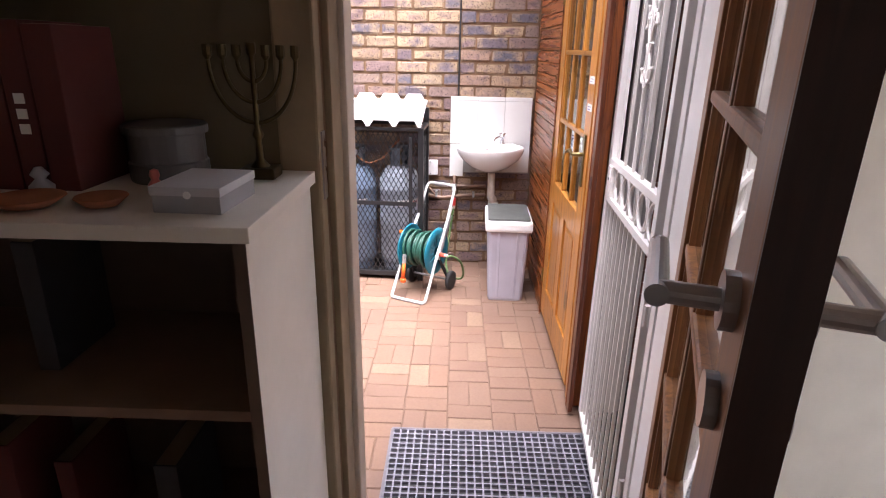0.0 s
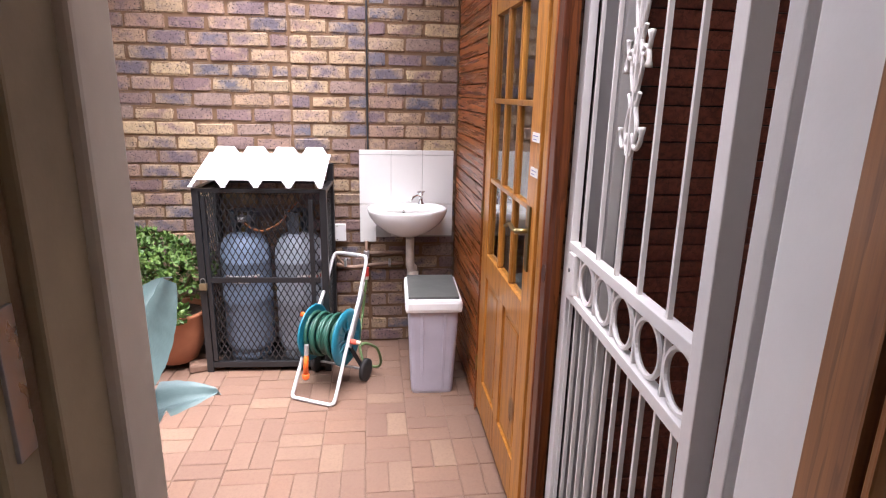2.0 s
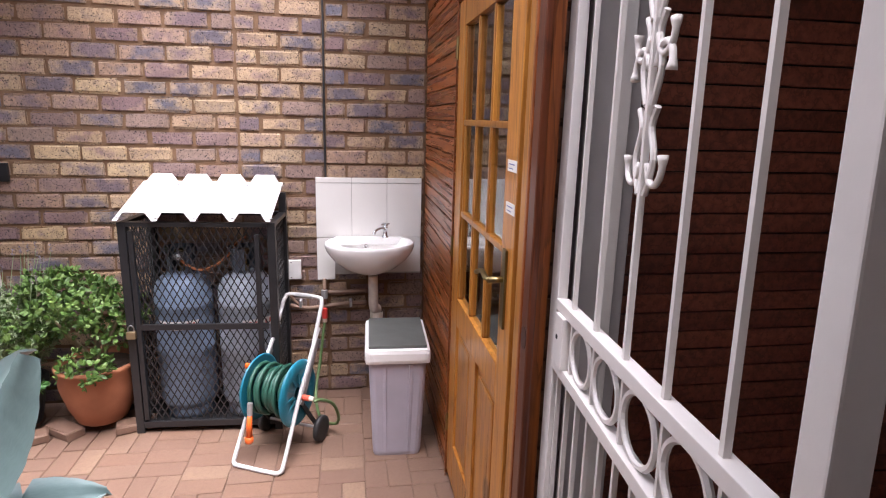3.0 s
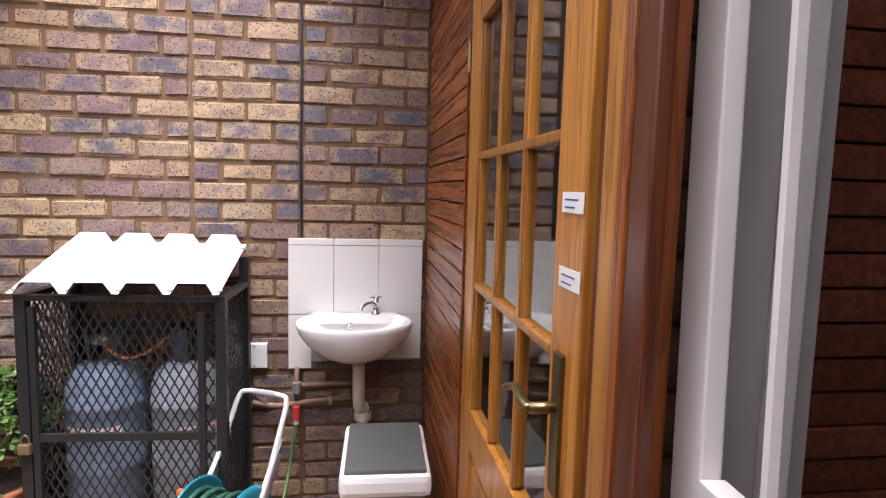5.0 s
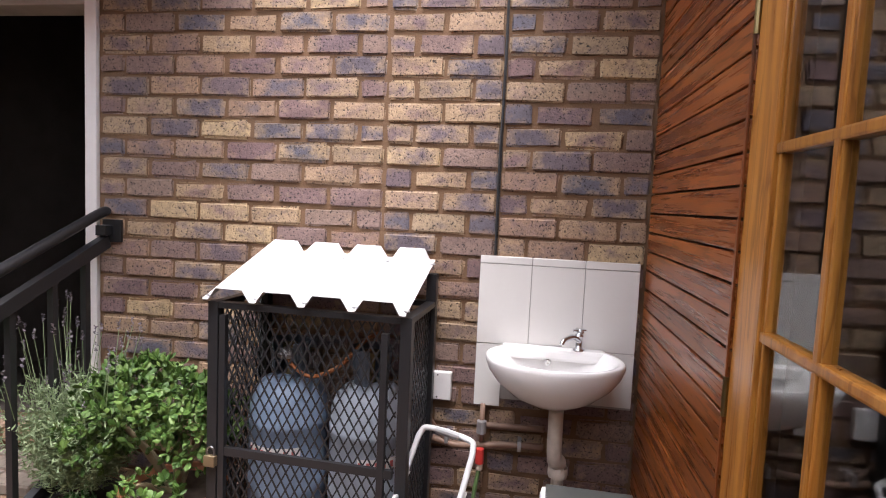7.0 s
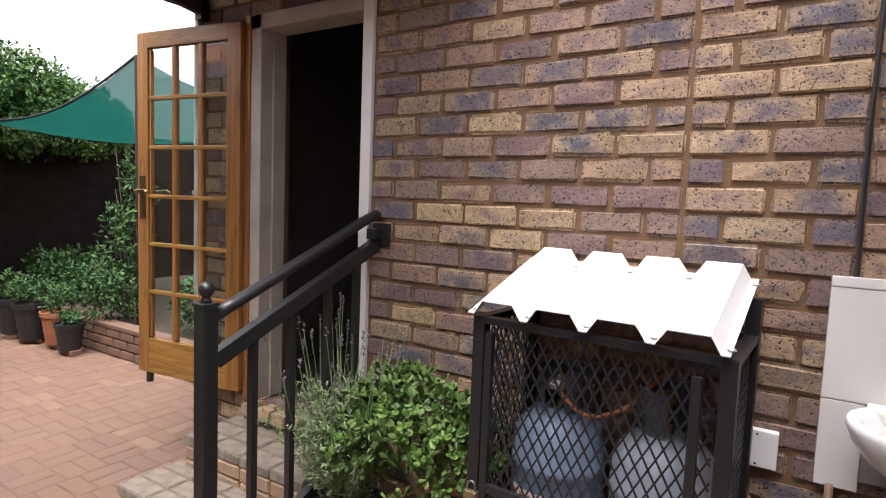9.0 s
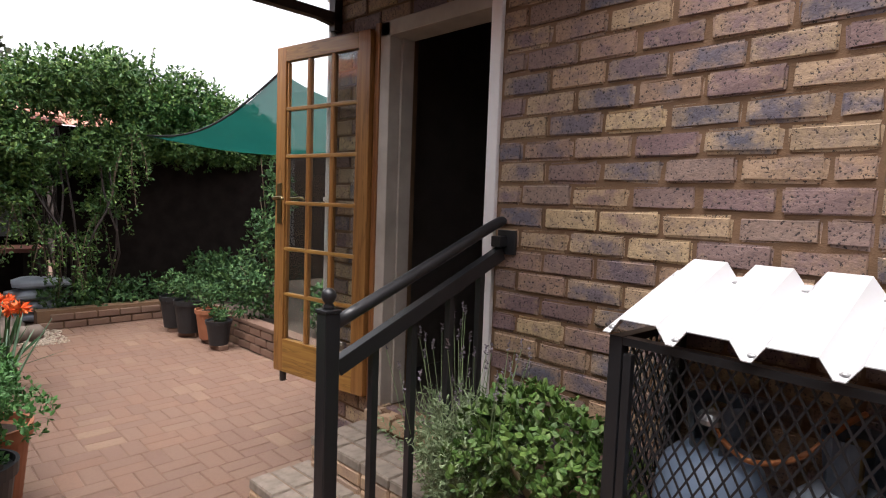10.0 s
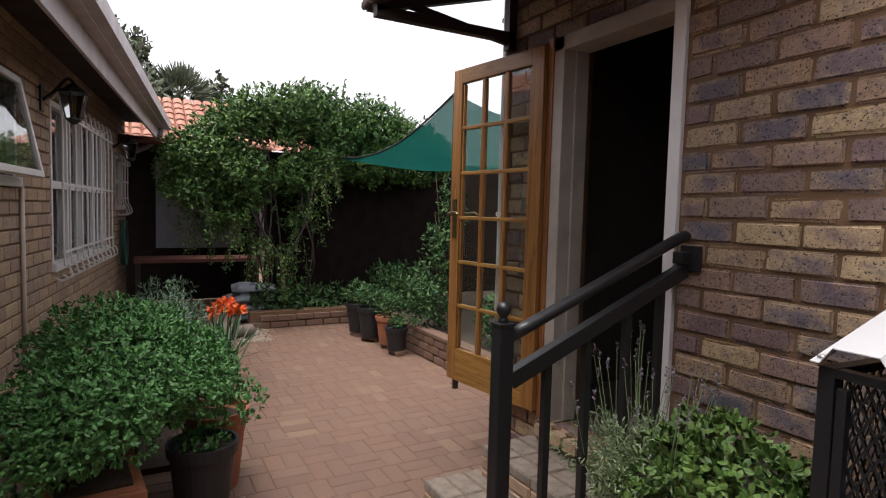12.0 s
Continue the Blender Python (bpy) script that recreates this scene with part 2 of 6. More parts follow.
CHROME = painted("chrome", (0.62, 0.62, 0.63), 0.15, 0.05, 1.0)
STEEL = painted("brushed_steel", (0.40, 0.40, 0.42), 0.3, 0.08, 1.0)
BRASS = painted("brass", (0.27, 0.21, 0.10), 0.38, 0.15, 1.0)
GALV = painted("galvanised_metal", (0.45, 0.45, 0.46), 0.4, 0.12, 0.6)
COPPER = painted("old_copper_pipe", (0.22, 0.13, 0.09), 0.55, 0.2)
PVC = painted("stained_white_pipe", (0.66, 0.58, 0.50), 0.4, 0.16, 0.0, 14)
BIN = painted("lilac_grey_plastic", (0.42, 0.40, 0.47), 0.42, 0.06)
BIN_WHITE = painted("white_plastic", (0.78, 0.77, 0.77), 0.3, 0.04)
BIN_LID = painted("dark_grey_plastic", (0.10, 0.105, 0.10), 0.4, 0.1)
TEAL = painted("teal_plastic", (0.01, 0.16, 0.235), 0.35, 0.08)
ORANGE = painted("orange_plastic", (0.80, 0.14, 0.02), 0.35, 0.05)
HOSE = painted("green_hose", (0.02, 0.085, 0.06), 0.42, 0.1, 0, 30)
RUBBER = painted("black_rubber", (0.02, 0.02, 0.022), 0.6, 0.1)
GAS = painted("grey_blue_gas_paint", (0.235, 0.32, 0.45), 0.42, 0.14)
GAS_LIGHT = painted("pale_grey_gas_paint", (0.39, 0.445, 0.52), 0.42, 0.14)
PAPER = painted("paper_label", (0.78, 0.77, 0.74), 0.7, 0.03)
TERRACOTTA = painted("terracotta", (0.36, 0.135, 0.065), 0.75, 0.14)
BLACK_POT = painted("black_plastic_pot", (0.02, 0.021, 0.024), 0.5, 0.15)
SOIL = painted("soil", (0.06, 0.04, 0.028), 0.95, 0.2, 0, 40)
BARK = painted("bark", (0.13, 0.09, 0.06), 0.9, 0.2, 0, 30)
DARK_TIMBER = painted("dark_stained_and_shade_timber", (0.035, 0.022, 0.018), 0.6, 0.2)
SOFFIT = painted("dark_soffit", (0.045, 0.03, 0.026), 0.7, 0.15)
LAVENDER_WALL = painted("pale_fascia", (0.55, 0.475, 0.475), 0.5, 0.1)
PLASTER = painted("interior_plaster", (0.60, 0.56, 0.49), 0.85, 0.05)
BEIGE = painted("pale_laminate", (0.72, 0.66, 0.59), 0.4, 0.04)
# shade inside the bookcase, put into the board colour
SHADED_SHELF = painted("shaded_shelf_inside", (0.10, 0.065, 0.045), 0.6, 0.1)
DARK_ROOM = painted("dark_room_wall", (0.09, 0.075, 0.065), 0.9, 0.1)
RED_BOOK = painted("red_book_cloth", (0.095, 0.016, 0.013), 0.7, 0.1)
DARK_BOOK = painted("dark_book_cloth", (0.035, 0.033, 0.04), 0.7, 0.1)
GREEN_BOOK = painted("green_book_cloth", (0.03, 0.07, 0.05), 0.7, 0.1)
TAN_BOOK = painted("tan_book_cloth", (0.25, 0.19, 0.13), 0.7, 0.1)
GREY_CARD = painted("grey_card", (0.33, 0.32, 0.33), 0.6, 0.05)
PINK = painted("pink_ceramic", (0.55, 0.14, 0.12), 0.3, 0.1)
ROOF_TILE = painted("orange_roof_tile", (0.50, 0.19, 0.10), 0.8, 0.12)
ROCK = painted("rock", (0.20, 0.16, 0.13), 0.9, 0.2, 0, 12)
SACK = painted("blue_white_sack", (0.40, 0.44, 0.50), 0.45, 0.15)
BLUE = painted("blue_plastic", (0.03, 0.05, 0.30), 0.4, 0.1)
JADE_LEAF = leafy("jade_leaf", (0.038, 0.09, 0.016), (0.072, 0.142, 0.025), (0.12, 0.19, 0.042), 0.55)
BUSH_LEAF = leafy("bush_leaf", (0.035, 0.12, 0.028), (0.07, 0.20, 0.048), (0.12, 0.28, 0.075), 0.55)
LAV_LEAF = leafy("lavender_leaf", (0.15, 0.21, 0.10), (0.21, 0.28, 0.145), (0.28, 0.35, 0.20), 0.7)
CREEPER_LEAF = leafy("creeper_leaf", (0.025, 0.075, 0.018), (0.062, 0.145, 0.03), (0.145, 0.235, 0.05), 0.55)
SHRUB_LEAF = leafy("shrub_leaf", (0.018, 0.058, 0.018), (0.038, 0.105, 0.028), (0.09, 0.165, 0.045), 0.7)
# far foliage, with distance haze greyed into the leaf colour
HAZY_LEAF = leafy("hazy_tree_leaf", (0.09, 0.115, 0.085), (0.14, 0.165, 0.115), (0.19, 0.215, 0.13), 0.7)
ALOE_LEAF = leafy("aloe_leaf", (0.08, 0.15, 0.09), (0.11, 0.19, 0.11), (0.14, 0.22, 0.13), 0.45)
RED_FLOWER = leafy("orange_red_flower", (0.75, 0.10, 0.02), (0.85, 0.16, 0.03), (0.8, 0.22, 0.05), 0.5)
LAV_FLOWER = leafy("faded_lavender_flower", (0.16, 0.13, 0.17), (0.20, 0.17, 0.20), (0.25, 0.22, 0.22), 0.7)
n = Nodes("broad_leaf", 0.36, 0.0, 0.6)
BROAD_LEAF = n.done(n.mix(n.noise(40, 3, stretch=(1, 12, 1)), (0.085, 0.135, 0.132), (0.125, 0.18, 0.185)))
n = Nodes("green_shade_net", 0.9, 0.0, 0.02)
n.b.inputs["Alpha"].default_value = 0.92
NET = n.done(n.mix(n.noise(3, 4), (0.0, 0.085, 0.07), (0.005, 0.15, 0.12)))
thin = n.t.nodes.new("ShaderNodeBsdfTranslucent")
thin.inputs["Color"].default_value = (0.03, 0.30, 0.25, 1)
both = n.t.nodes.new("ShaderNodeMixShader")
both.inputs[0].default_value = 0.12
n.t.links.new(n.b.outputs[0], both.inputs[1])
n.t.links.new(thin.outputs[0], both.inputs[2])
n.t.links.new(both.outputs[0], n.t.nodes["Material Output"].inputs["Surface"])
GLASS = glass_material("window_glass")
DARK_GLASS = glass_material("door_glass", (0.55, 0.58, 0.56))

# ---- the ground ----
W = 4.25          # face of the back brick wall
XC = 0.60         # face of the timber wall
FLOOR_IN = 0.2    # floor of the house, one step up
LB, HB = 0.235, 0.0884   # brick pitch along and up

bm = bmesh.new()
bmesh.ops.create_grid(bm, x_segments=2, y_segments=2, size=300)
moved(bm, pose(0, 0, -0.03))
solid("ground", bm, SAND, "brown sandy ground under the clay paving", "ground", "structure")
bm = box(-9.2, 0.66, 1.0, 6.2, -0.028, -0.006)
paving = solid("pavement", bm, SAND, "pinkish clay brick paving laid in small blocks", "paving", "structure")


def brick_mesh(name, l, w, h, mat, bev=0.006, seed=0):
    """A brick with rounded, slightly uneven edges, standing on its base centre."""
    rng = random.Random(seed)
    b = box(-l / 2, l / 2, -w / 2, w / 2, 0, h)
    bmesh.ops.bevel(b, geom=list(b.edges), offset=bev, segments=2 if name in ("brick", "half_brick") else 1, affect="EDGES")
    for v in b.verts:
        v.co += Vector([rng.uniform(-1, 1) * bev * 0.34 for _ in range(3)])
    me = bpy.data.meshes.new(name)
    b.to_mesh(me)
    b.free()
    me.materials.append(mat)
    return me


def piece(name, me, parent, m):
    ob = new(name, me)
    ob.parent = parent
    ob.matrix_local = m
    return ob


# ---- back wall of face brick, with the door opening ----
DX0, DX1, DZ0, DZ1 = -2.53, -1.765, 0.43, 2.40
bm = bmesh.new()
back = [(-2.99, DX0, -0.1, 3.0), (DX0, DX1, -0.1, DZ0 - 0.012), (DX0, DX1, DZ1, 3.0), (DX1, 1.2, -0.1, 3.0)]
for x0, x1, z0, z1 in back:
    box(x0, x1, W + 0.0095, W + 0.23, z0, z1, bm=bm)
wall_back = solid("wall_north", bm, MORTAR, "speckled purple and tan face brick wall with brown mortar", "brick wall", "structure")


# ---- the house that the walk leaves: skewed wall, eave, doorway ----
HOUSE = pose(-0.25, 1.2, 0, 0, 0, 173.3)     # x along the wall away from the door, y into the house
WIN = [(3.45, 4.37, 1.62, 2.27), (5.2, 7.5, 1.0, 2.27), (8.25, 8.75, 1.45, 2.1)]
bm = bmesh.new()
cuts = sorted({0.0, 9.1, *[v for w in WIN for v in w[:2]]})
for a, b in zip(cuts, cuts[1:]):
    hole = [w for w in WIN if w[0] <= a and b <= w[1]]
    if hole:
        box(a, b, 0.012, 0.22, -0.1, hole[0][2], bm=bm)
        box(a, b, 0.012, 0.22, hole[0][3], 2.62, bm=bm)
    else:
        box(a, b, 0.012, 0.22, -0.1, 2.62, bm=bm)
wall_house = solid("wall_south", bm, MORTAR, "house wall of brown face brick under a dark eave", "brick wall", "structure")
wall_house.matrix_world = HOUSE
bm = box(0.60, 2.5, 0.985, 1.19, -0.1, 2.62)
box(-0.288, 0.57, 0.96, 1.19, 2.32, 2.62, bm=bm)
solid("wall_entrance", bm, PLASTER, "plastered wall round the house doorway", "wall", "structure")
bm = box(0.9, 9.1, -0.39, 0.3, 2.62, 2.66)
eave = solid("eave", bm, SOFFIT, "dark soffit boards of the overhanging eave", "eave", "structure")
eave.matrix_world = HOUSE
b2 = box(0.9, 9.1, -0.415, -0.39, 2.40, 2.68, 0.004)
part("fascia", b2, LAVENDER_WALL, eave, "pale painted fascia board")
b2 = box(0.9, 9.15, -0.49, -0.415, 2.55, 2.565)
box(0.9, 9.15, -0.495, -0.57, 2.55, 2.66, bm=b2)
part("gutter", b2, LAVENDER_WALL, eave)
b2 = tube(bend([(8.95, -0.45, 2.56), (8.95, -0.45, 2.46), (8.95, -0.3, 2.3), (8.95, -0.06, 2.16), (8.95, -0.05, 2.0)]), 0.035)
part("downpipe", b2, LAVENDER_WALL, eave, smooth=True)
b2 = bmesh.new()
for k in range(35):
    x = 0.9 + k * 0.237
    tube([(x, -0.43, 2.68), (x, 1.6, 3.4)], 0.115, 8, b2, flat=0.35)
part("roof_tiles", b2, ROOF_TILE, eave)

# inside of the house
bm = box(-3.0, 2.6, -2.2, 1.16, FLOOR_IN - 0.2, FLOOR_IN)
solid("floor", bm, painted("brown_floor_tile", (0.20, 0.13, 0.09), 0.4, 0.1), "brown tiled floor of the house", "floor", "structure")
bm = box(-3.1, 2.7, -2.3, 0.985, 2.6, 2.64)
solid("ceiling", bm, PLASTER, "plain plastered ceiling", "ceiling", "structure")
bm = box(2.6, 2.7, -2.3, -1.1, 0.2, 2.6)
box(2.6, 2.7, 0.88, 0.985, 0.2, 2.6, bm=bm)
box(2.6, 2.7, -1.1, 0.88, 0.2, 0.9, bm=bm)
box(2.6, 2.7, -1.1, 0.88, 2.35, 2.6, bm=bm)
solid("wall_east", bm, CREAM, "pale cream plastered room wall with a window opening", "wall", "structure")
bm = box(-3.0, 2.6, -2.3, -2.2, 0.2, 2.6)
solid("wall_rear", bm, PLASTER, "plain plastered rear room wall", "wall", "structure")
bm = box(-3.1, -3.0, -2.3, 1.2, 0.2, 2.6)
solid("wall_west", bm, PLASTER, "plain plastered end wall of the room", "wall", "structure")
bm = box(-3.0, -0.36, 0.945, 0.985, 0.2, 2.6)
solid("wall_inner_east", box(0.60, 2.6, 0.972, 0.984, 0.2, 2.6), CREAM, "pale cream plastered inside of the front wall", "wall", "structure")
# this unlit side of the room has its shade in the plaster colour
solid("wall_inner", bm, painted("shaded_plaster", (0.13, 0.098, 0.055), 0.85, 0.06), "yellowish plastered wall behind the bookcase, painted dark for the shade there", "wall", "structure")

# door frame of the house
frame_ob = thing("door_frame", "pale painted timber frame of the house doorway with a steel strike plate", "door frame", kind="structure")
part("left_jamb", box(-0.36, -0.275, 0.94, 1.10, 0.2, 2.32, 0.006), SHADED_CREAM, frame_ob, "cream jamb, its unlit inner side painted dark")
part("left_stop", box(-0.275, -0.258, 1.0, 1.10, 0.2, 2.32, 0.004), SHADED_CREAM, frame_ob)
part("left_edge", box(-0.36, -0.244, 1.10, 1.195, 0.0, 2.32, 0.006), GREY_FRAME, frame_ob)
part("strike_plate", box(-0.276, -0.271, 0.955, 0.982, 1.37, 1.515, 0.001), STEEL, frame_ob, "steel strike plate")
part("right_jamb", box(0.525, 0.60, 0.972, 1.076, 0.2, 2.32, 0.004), painted("gloss_white_jamb", (0.84, 0.81, 0.80), 0.35, 0.04), frame_ob, "white painted jamb")
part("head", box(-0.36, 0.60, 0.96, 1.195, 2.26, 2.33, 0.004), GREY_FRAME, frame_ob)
part("threshold", box(-0.30, 0.58, 0.95, 1.2, 0.19, 0.215, 0.006), BROWN_Y, frame_ob)

# plain room behind the french door, its unlit darkness put into the paint
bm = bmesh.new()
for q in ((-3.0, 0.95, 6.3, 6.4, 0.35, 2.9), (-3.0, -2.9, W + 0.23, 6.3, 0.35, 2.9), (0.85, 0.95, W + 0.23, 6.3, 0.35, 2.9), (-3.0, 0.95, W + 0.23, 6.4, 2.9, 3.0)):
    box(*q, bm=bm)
solid("wall_room", bm, DARK_ROOM, "room walls behind the glazed door, unlit darkness painted in", "wall", "structure")
solid("floor_room", box(-2.9, 0.95, W + 0.1, 6.3, 0.3, 0.425), DARK_ROOM, "room floor behind the glazed door, unlit darkness painted in", "floor", "structure")
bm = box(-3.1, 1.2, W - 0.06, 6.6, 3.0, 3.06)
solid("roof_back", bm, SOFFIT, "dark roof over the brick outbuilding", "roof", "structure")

# ---- timber store on the east side ----
bm = box(XC + 0.024, XC + 0.12, 3.275, W + 0.005, 0, 3.0)
box(XC + 0.04, XC + 0.12, 2.12, 3.275, 2.16, 3.0, bm=bm)
box(0.72, 2.5, 2.474, 2.57, 0, 3.0, bm=bm)
wall_timber = solid("wall_timber", bm, DARK_TIMBER, "timber store wall clad in varnished boards", "timber wall", "structure")
zz, k = 0.015, 0
rng = random.Random(4)
while zz < 2.95:
    h = 0.0725
    b2 = box(-0.012, 0.012, -0.485, 0.485, 0, h - 0.006, 0.003)
    ob = part("board", b2, CLAD, wall_timber)
    ob.location = (XC + 0.012, 3.275 + 0.487, zz)
    zz += h
zz = 0.015
while zz < 2.95:
    h = 0.064
    b2 = box(-0.846, 0.8, -0.012, 0.012, 0, h - 0.005, 0.003)
    ob = part("board", b2, DARK_CLAD, wall_timber)
    ob.location = (1.616, 2.462, zz)
    zz += h
# grey here is the shade on a white board, put into its colour
solid("corner_board", box(0.722, 0.862, 2.20, 2.228, 0, 3.0, 0.003), painted("shaded_grey_board", (0.46, 0.43, 0.43), 0.6, 0.06), "pale corner board of the timber store, its shade painted grey", "corner board", "structure")
solid("corner_trim", box(0.787, 0.824, 2.180, 2.199, 0, 3.0, 0.004), WHITE, "narrow white trim on the corner board", "trim", "structure")
solid("alcove_side", box(0.73, 0.85, 2.23, 2.46, 0, 3.0), DARK_TIMBER, "dark side of the timber alcove", "wall", "structure")
bm = box(XC + 0.003, 0.715, 2.226, 2.27, 0, 3.0)
# roof and gate shade on the pier is put into its mortar colour
pier = solid("brick_pier", bm, painted("shaded_red_mortar", (0.04, 0.016, 0.011), 0.9, 0.15), "narrow face brick pier beside the door frame, its shade painted dark", "brick pier", "structure")
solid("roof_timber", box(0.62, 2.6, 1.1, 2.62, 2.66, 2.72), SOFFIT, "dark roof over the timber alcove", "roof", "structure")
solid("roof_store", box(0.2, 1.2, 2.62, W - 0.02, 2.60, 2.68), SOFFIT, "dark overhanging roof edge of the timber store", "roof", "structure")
# store end and floor: unlit darkness behind the panes put into the paint
solid("wall_store_end", box(1.1, 1.2, 2.58, W + 0.2, 0, 3.0), DARK_TIMBER, "plain far wall of the timber store, painted near black for its unlit inside", "wall", "structure")
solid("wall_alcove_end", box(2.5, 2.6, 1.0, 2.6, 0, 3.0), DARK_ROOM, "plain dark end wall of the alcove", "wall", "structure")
bm = box(0.66, 1.15, 1.2, W, -0.02, -0.004)
box(1.15, 2.5, 1.2, 2.5, -0.02, -0.004, bm=bm)
solid("floor_store", bm, DARK_TIMBER, "plain floor of the timber store, painted near black for its unlit inside", "floor", "structure")


# ---- doors ----
def glazed_door(name, label, w, h, cols, rows, z0, z1, up, level, panels, edge=None, thick=0.04, stile=0.09, glass=None):
    """A glazed door leaf: x from hinge to lock side, z from its bottom; glass between z0 and z1, panels under it."""
    d = thing(name, label, "door", kind="structure")
    t = thick / 2
    part("hinge_stile", box(0, stile, -t, t, 0, h, 0.004), up, d)
    part("lock_stile", box(w - stile, w - 0.002, -t, t, 0, h, 0.004), up, d)
    if edge:
        part("edge", box(w - 0.002, w + 0.002, -t, t, 0, h), edge, d, "dark stained edge")
    part("top_rail", box(stile, w - stile, -t, t, z1, h, 0.003), level, d)
    part("bottom_rail", box(stile, w - stile, -t, t, 0, z0 if not panels else 0.2, 0.003), level, d)
    gw, gh = (w - 2 * stile) / cols, (z1 - z0) / rows
    for i in range(1, cols):
        x = stile + i * gw
        b = box(x - 0.011, x + 0.011, -t * 0.8, t * 0.8, z0, z1, 0.005)
        part("mullion", b, up, d)
    for j in range(1, rows):
        z = z0 + j * gh
        part("glazing_bar", box(stile, w - stile, -t * 0.82, t * 0.82, z - 0.011, z + 0.011, 0.005), level, d)
    for i in range(cols):
        for j in range(rows):
            x, z = stile + i * gw, z0 + j * gh
            g = part("pane", box(x, x + gw, -0.002, 0.002, z, z + gh), glass or GLASS, d)
            g.visible_shadow = False
            b = bmesh.new()
            for xx in (x + 0.011, x + gw - 0.011):
                box(xx - 0.006, xx + 0.006, -t * 0.62, t * 0.62, z + 0.008, z + gh - 0.008, 0.003, bm=b)
            part("bead", b, up, d)
    if panels:
        part("lock_rail", box(stile, w - stile, -t, t, z0 - 0.12, z0, 0.003), level, d)
        mid = w / 2
        part("muntin", box(mid - 0.05, mid + 0.05, -t, t, 0.2, z0 - 0.12, 0.003), up, d)
        for a, b_ in ((stile, mid - 0.05), (mid + 0.05, w - stile)):
            b = box(a, b_, -t * 0.4, t * 0.4, 0.2, z0 - 0.12)
            box(a + 0.035, b_ - 0.035, -t * 0.75, t * 0.75, 0.235, z0 - 0.155, 0.012, bm=b)
            part("panel", b, up, d)
    return d


def lever_plate(parent, at, side, away, material, long=0.115, plate=(0.04, 0.24)):
    """A lever handle on a long plate; side: which face (+1, -1), away: which way the lever points along x."""
    x, y, z = at
    p = part("handle_plate", box(x - plate[0] / 2, x + plate[0] / 2, min(y, y + side * 0.008), max(y, y + side * 0.008), z - plate[1] * 0.62, z + plate[1] * 0.38, 0.003), material, parent)
    b = tube([(x, y, z), (x, y + side * 0.05, z)], 0.010, 12)
    tube(bend([(x, y + side * 0.05, z), (x + away * 0.03, y + side * 0.055, z + 0.004), (x + away * 0.08, y + side * 0.052, z + 0.008), (x + away * long, y + side * 0.06, z - 0.006)], 4), 0.009, 10, b, flat=0.8)
    part("lever", b, material, p, smooth=True)


# door of the timber store, shut
store_door = glazed_door("door_1", "varnished pine store door with nine panes and two lower panels, shut", 0.929, 2.10, 3, 3, 0.90, 2.0, PINE_Z, PINE_Z, True, stile=0.13)
store_door.matrix_world = pose(XC + 0.022, 3.274, 0.04, 0, 0, -90)
lever_plate(store_door, (0.855, -0.02, 1.19), -1, -1, BRASS, 0.115)
for z in (1.93, 1.1, 0.25):
    part("hinge", tube([(-0.004, -0.024, z - 0.045), (-0.004, -0.024, z + 0.045)], 0.007, 8), BRASS, store_door)
for z in (1.522, 1.403):
    lab = part("paper_note", box(0.832, 0.921, -0.0225, -0.0212, z - 0.015, z + 0.017), PAPER, store_door, "small white paper note with handwriting")
    for j in range(2):
        part("writing", box(0.845, 0.845 + 0.055 - 0.012 * j, -0.0232, -0.0226, z + 0.004 - j * 0.012, z + 0.0065 - j * 0.012), BLUE, lab, "faded blue handwriting")
fr = thing("door_frame", "red-brown varnished timber frame of the store door with a dark knot", "door frame", kind="structure")
part("rebate", box(XC + 0.012, XC + 0.06, 2.278, 2.333, 0.03, 2.3), DARK_RED_Z, fr)
part("jamb", box(XC - 0.008, XC + 0.06, 2.230, 2.278, 0.03, 2.3, 0.004), PINE_Z, fr)
part("moulding", box(XC - 0.012, XC + 0.05, 2.215, 2.2285, 0.03, 2.3, 0.005), PINE_Z, fr)
part("moulding", box(XC - 0.016, XC + 0.05, 2.199, 2.213, 0.03, 2.3, 0.005), RED_Z, fr)
part("moulding", box(XC - 0.020, XC + 0.05, 2.182, 2.197, 0.03, 2.3, 0.005), RED_Z, fr)
part("outer_board", box(XC - 0.018, XC + 0.002, 2.126, 2.180, 0.03, 2.3, 0.006), DARK_RED_Z, fr, "dark red-brown outer board")
part("head", box(XC - 0.01, XC + 0.06, 2.345, 3.274, 2.145, 2.25, 0.004), RED_Z, fr)
part("hinge_jamb", box(XC - 0.006, XC - 0.001, 3.276, 3.288, 0.0, 2.25, 0.001), RED_Z, fr)
part("knot", moved(tube([(0, 0, 0), (0.0025, 0, 0)], 0.02, 14), Matrix.Translation((XC - 0.0195, 2.152, 1.155)) @ Matrix.Diagonal((1, 1, 1.5, 1))), DARK_EDGE, fr, "dark oval knot in the wood")

# house door, standing open into the room
house_door = glazed_door("door_2", "brown stained house door with glass panes, open inward", 0.875, 2.05, 2, 6, 0.20, 2.0, BROWN_Z, BROWN_Z, False, DARK_EDGE, 0.044, 0.1)
DOOR2 = pose(0.530, 0.957, 0.21, 0, 0, 180 + 71.0)
house_door.matrix_world = DOOR2


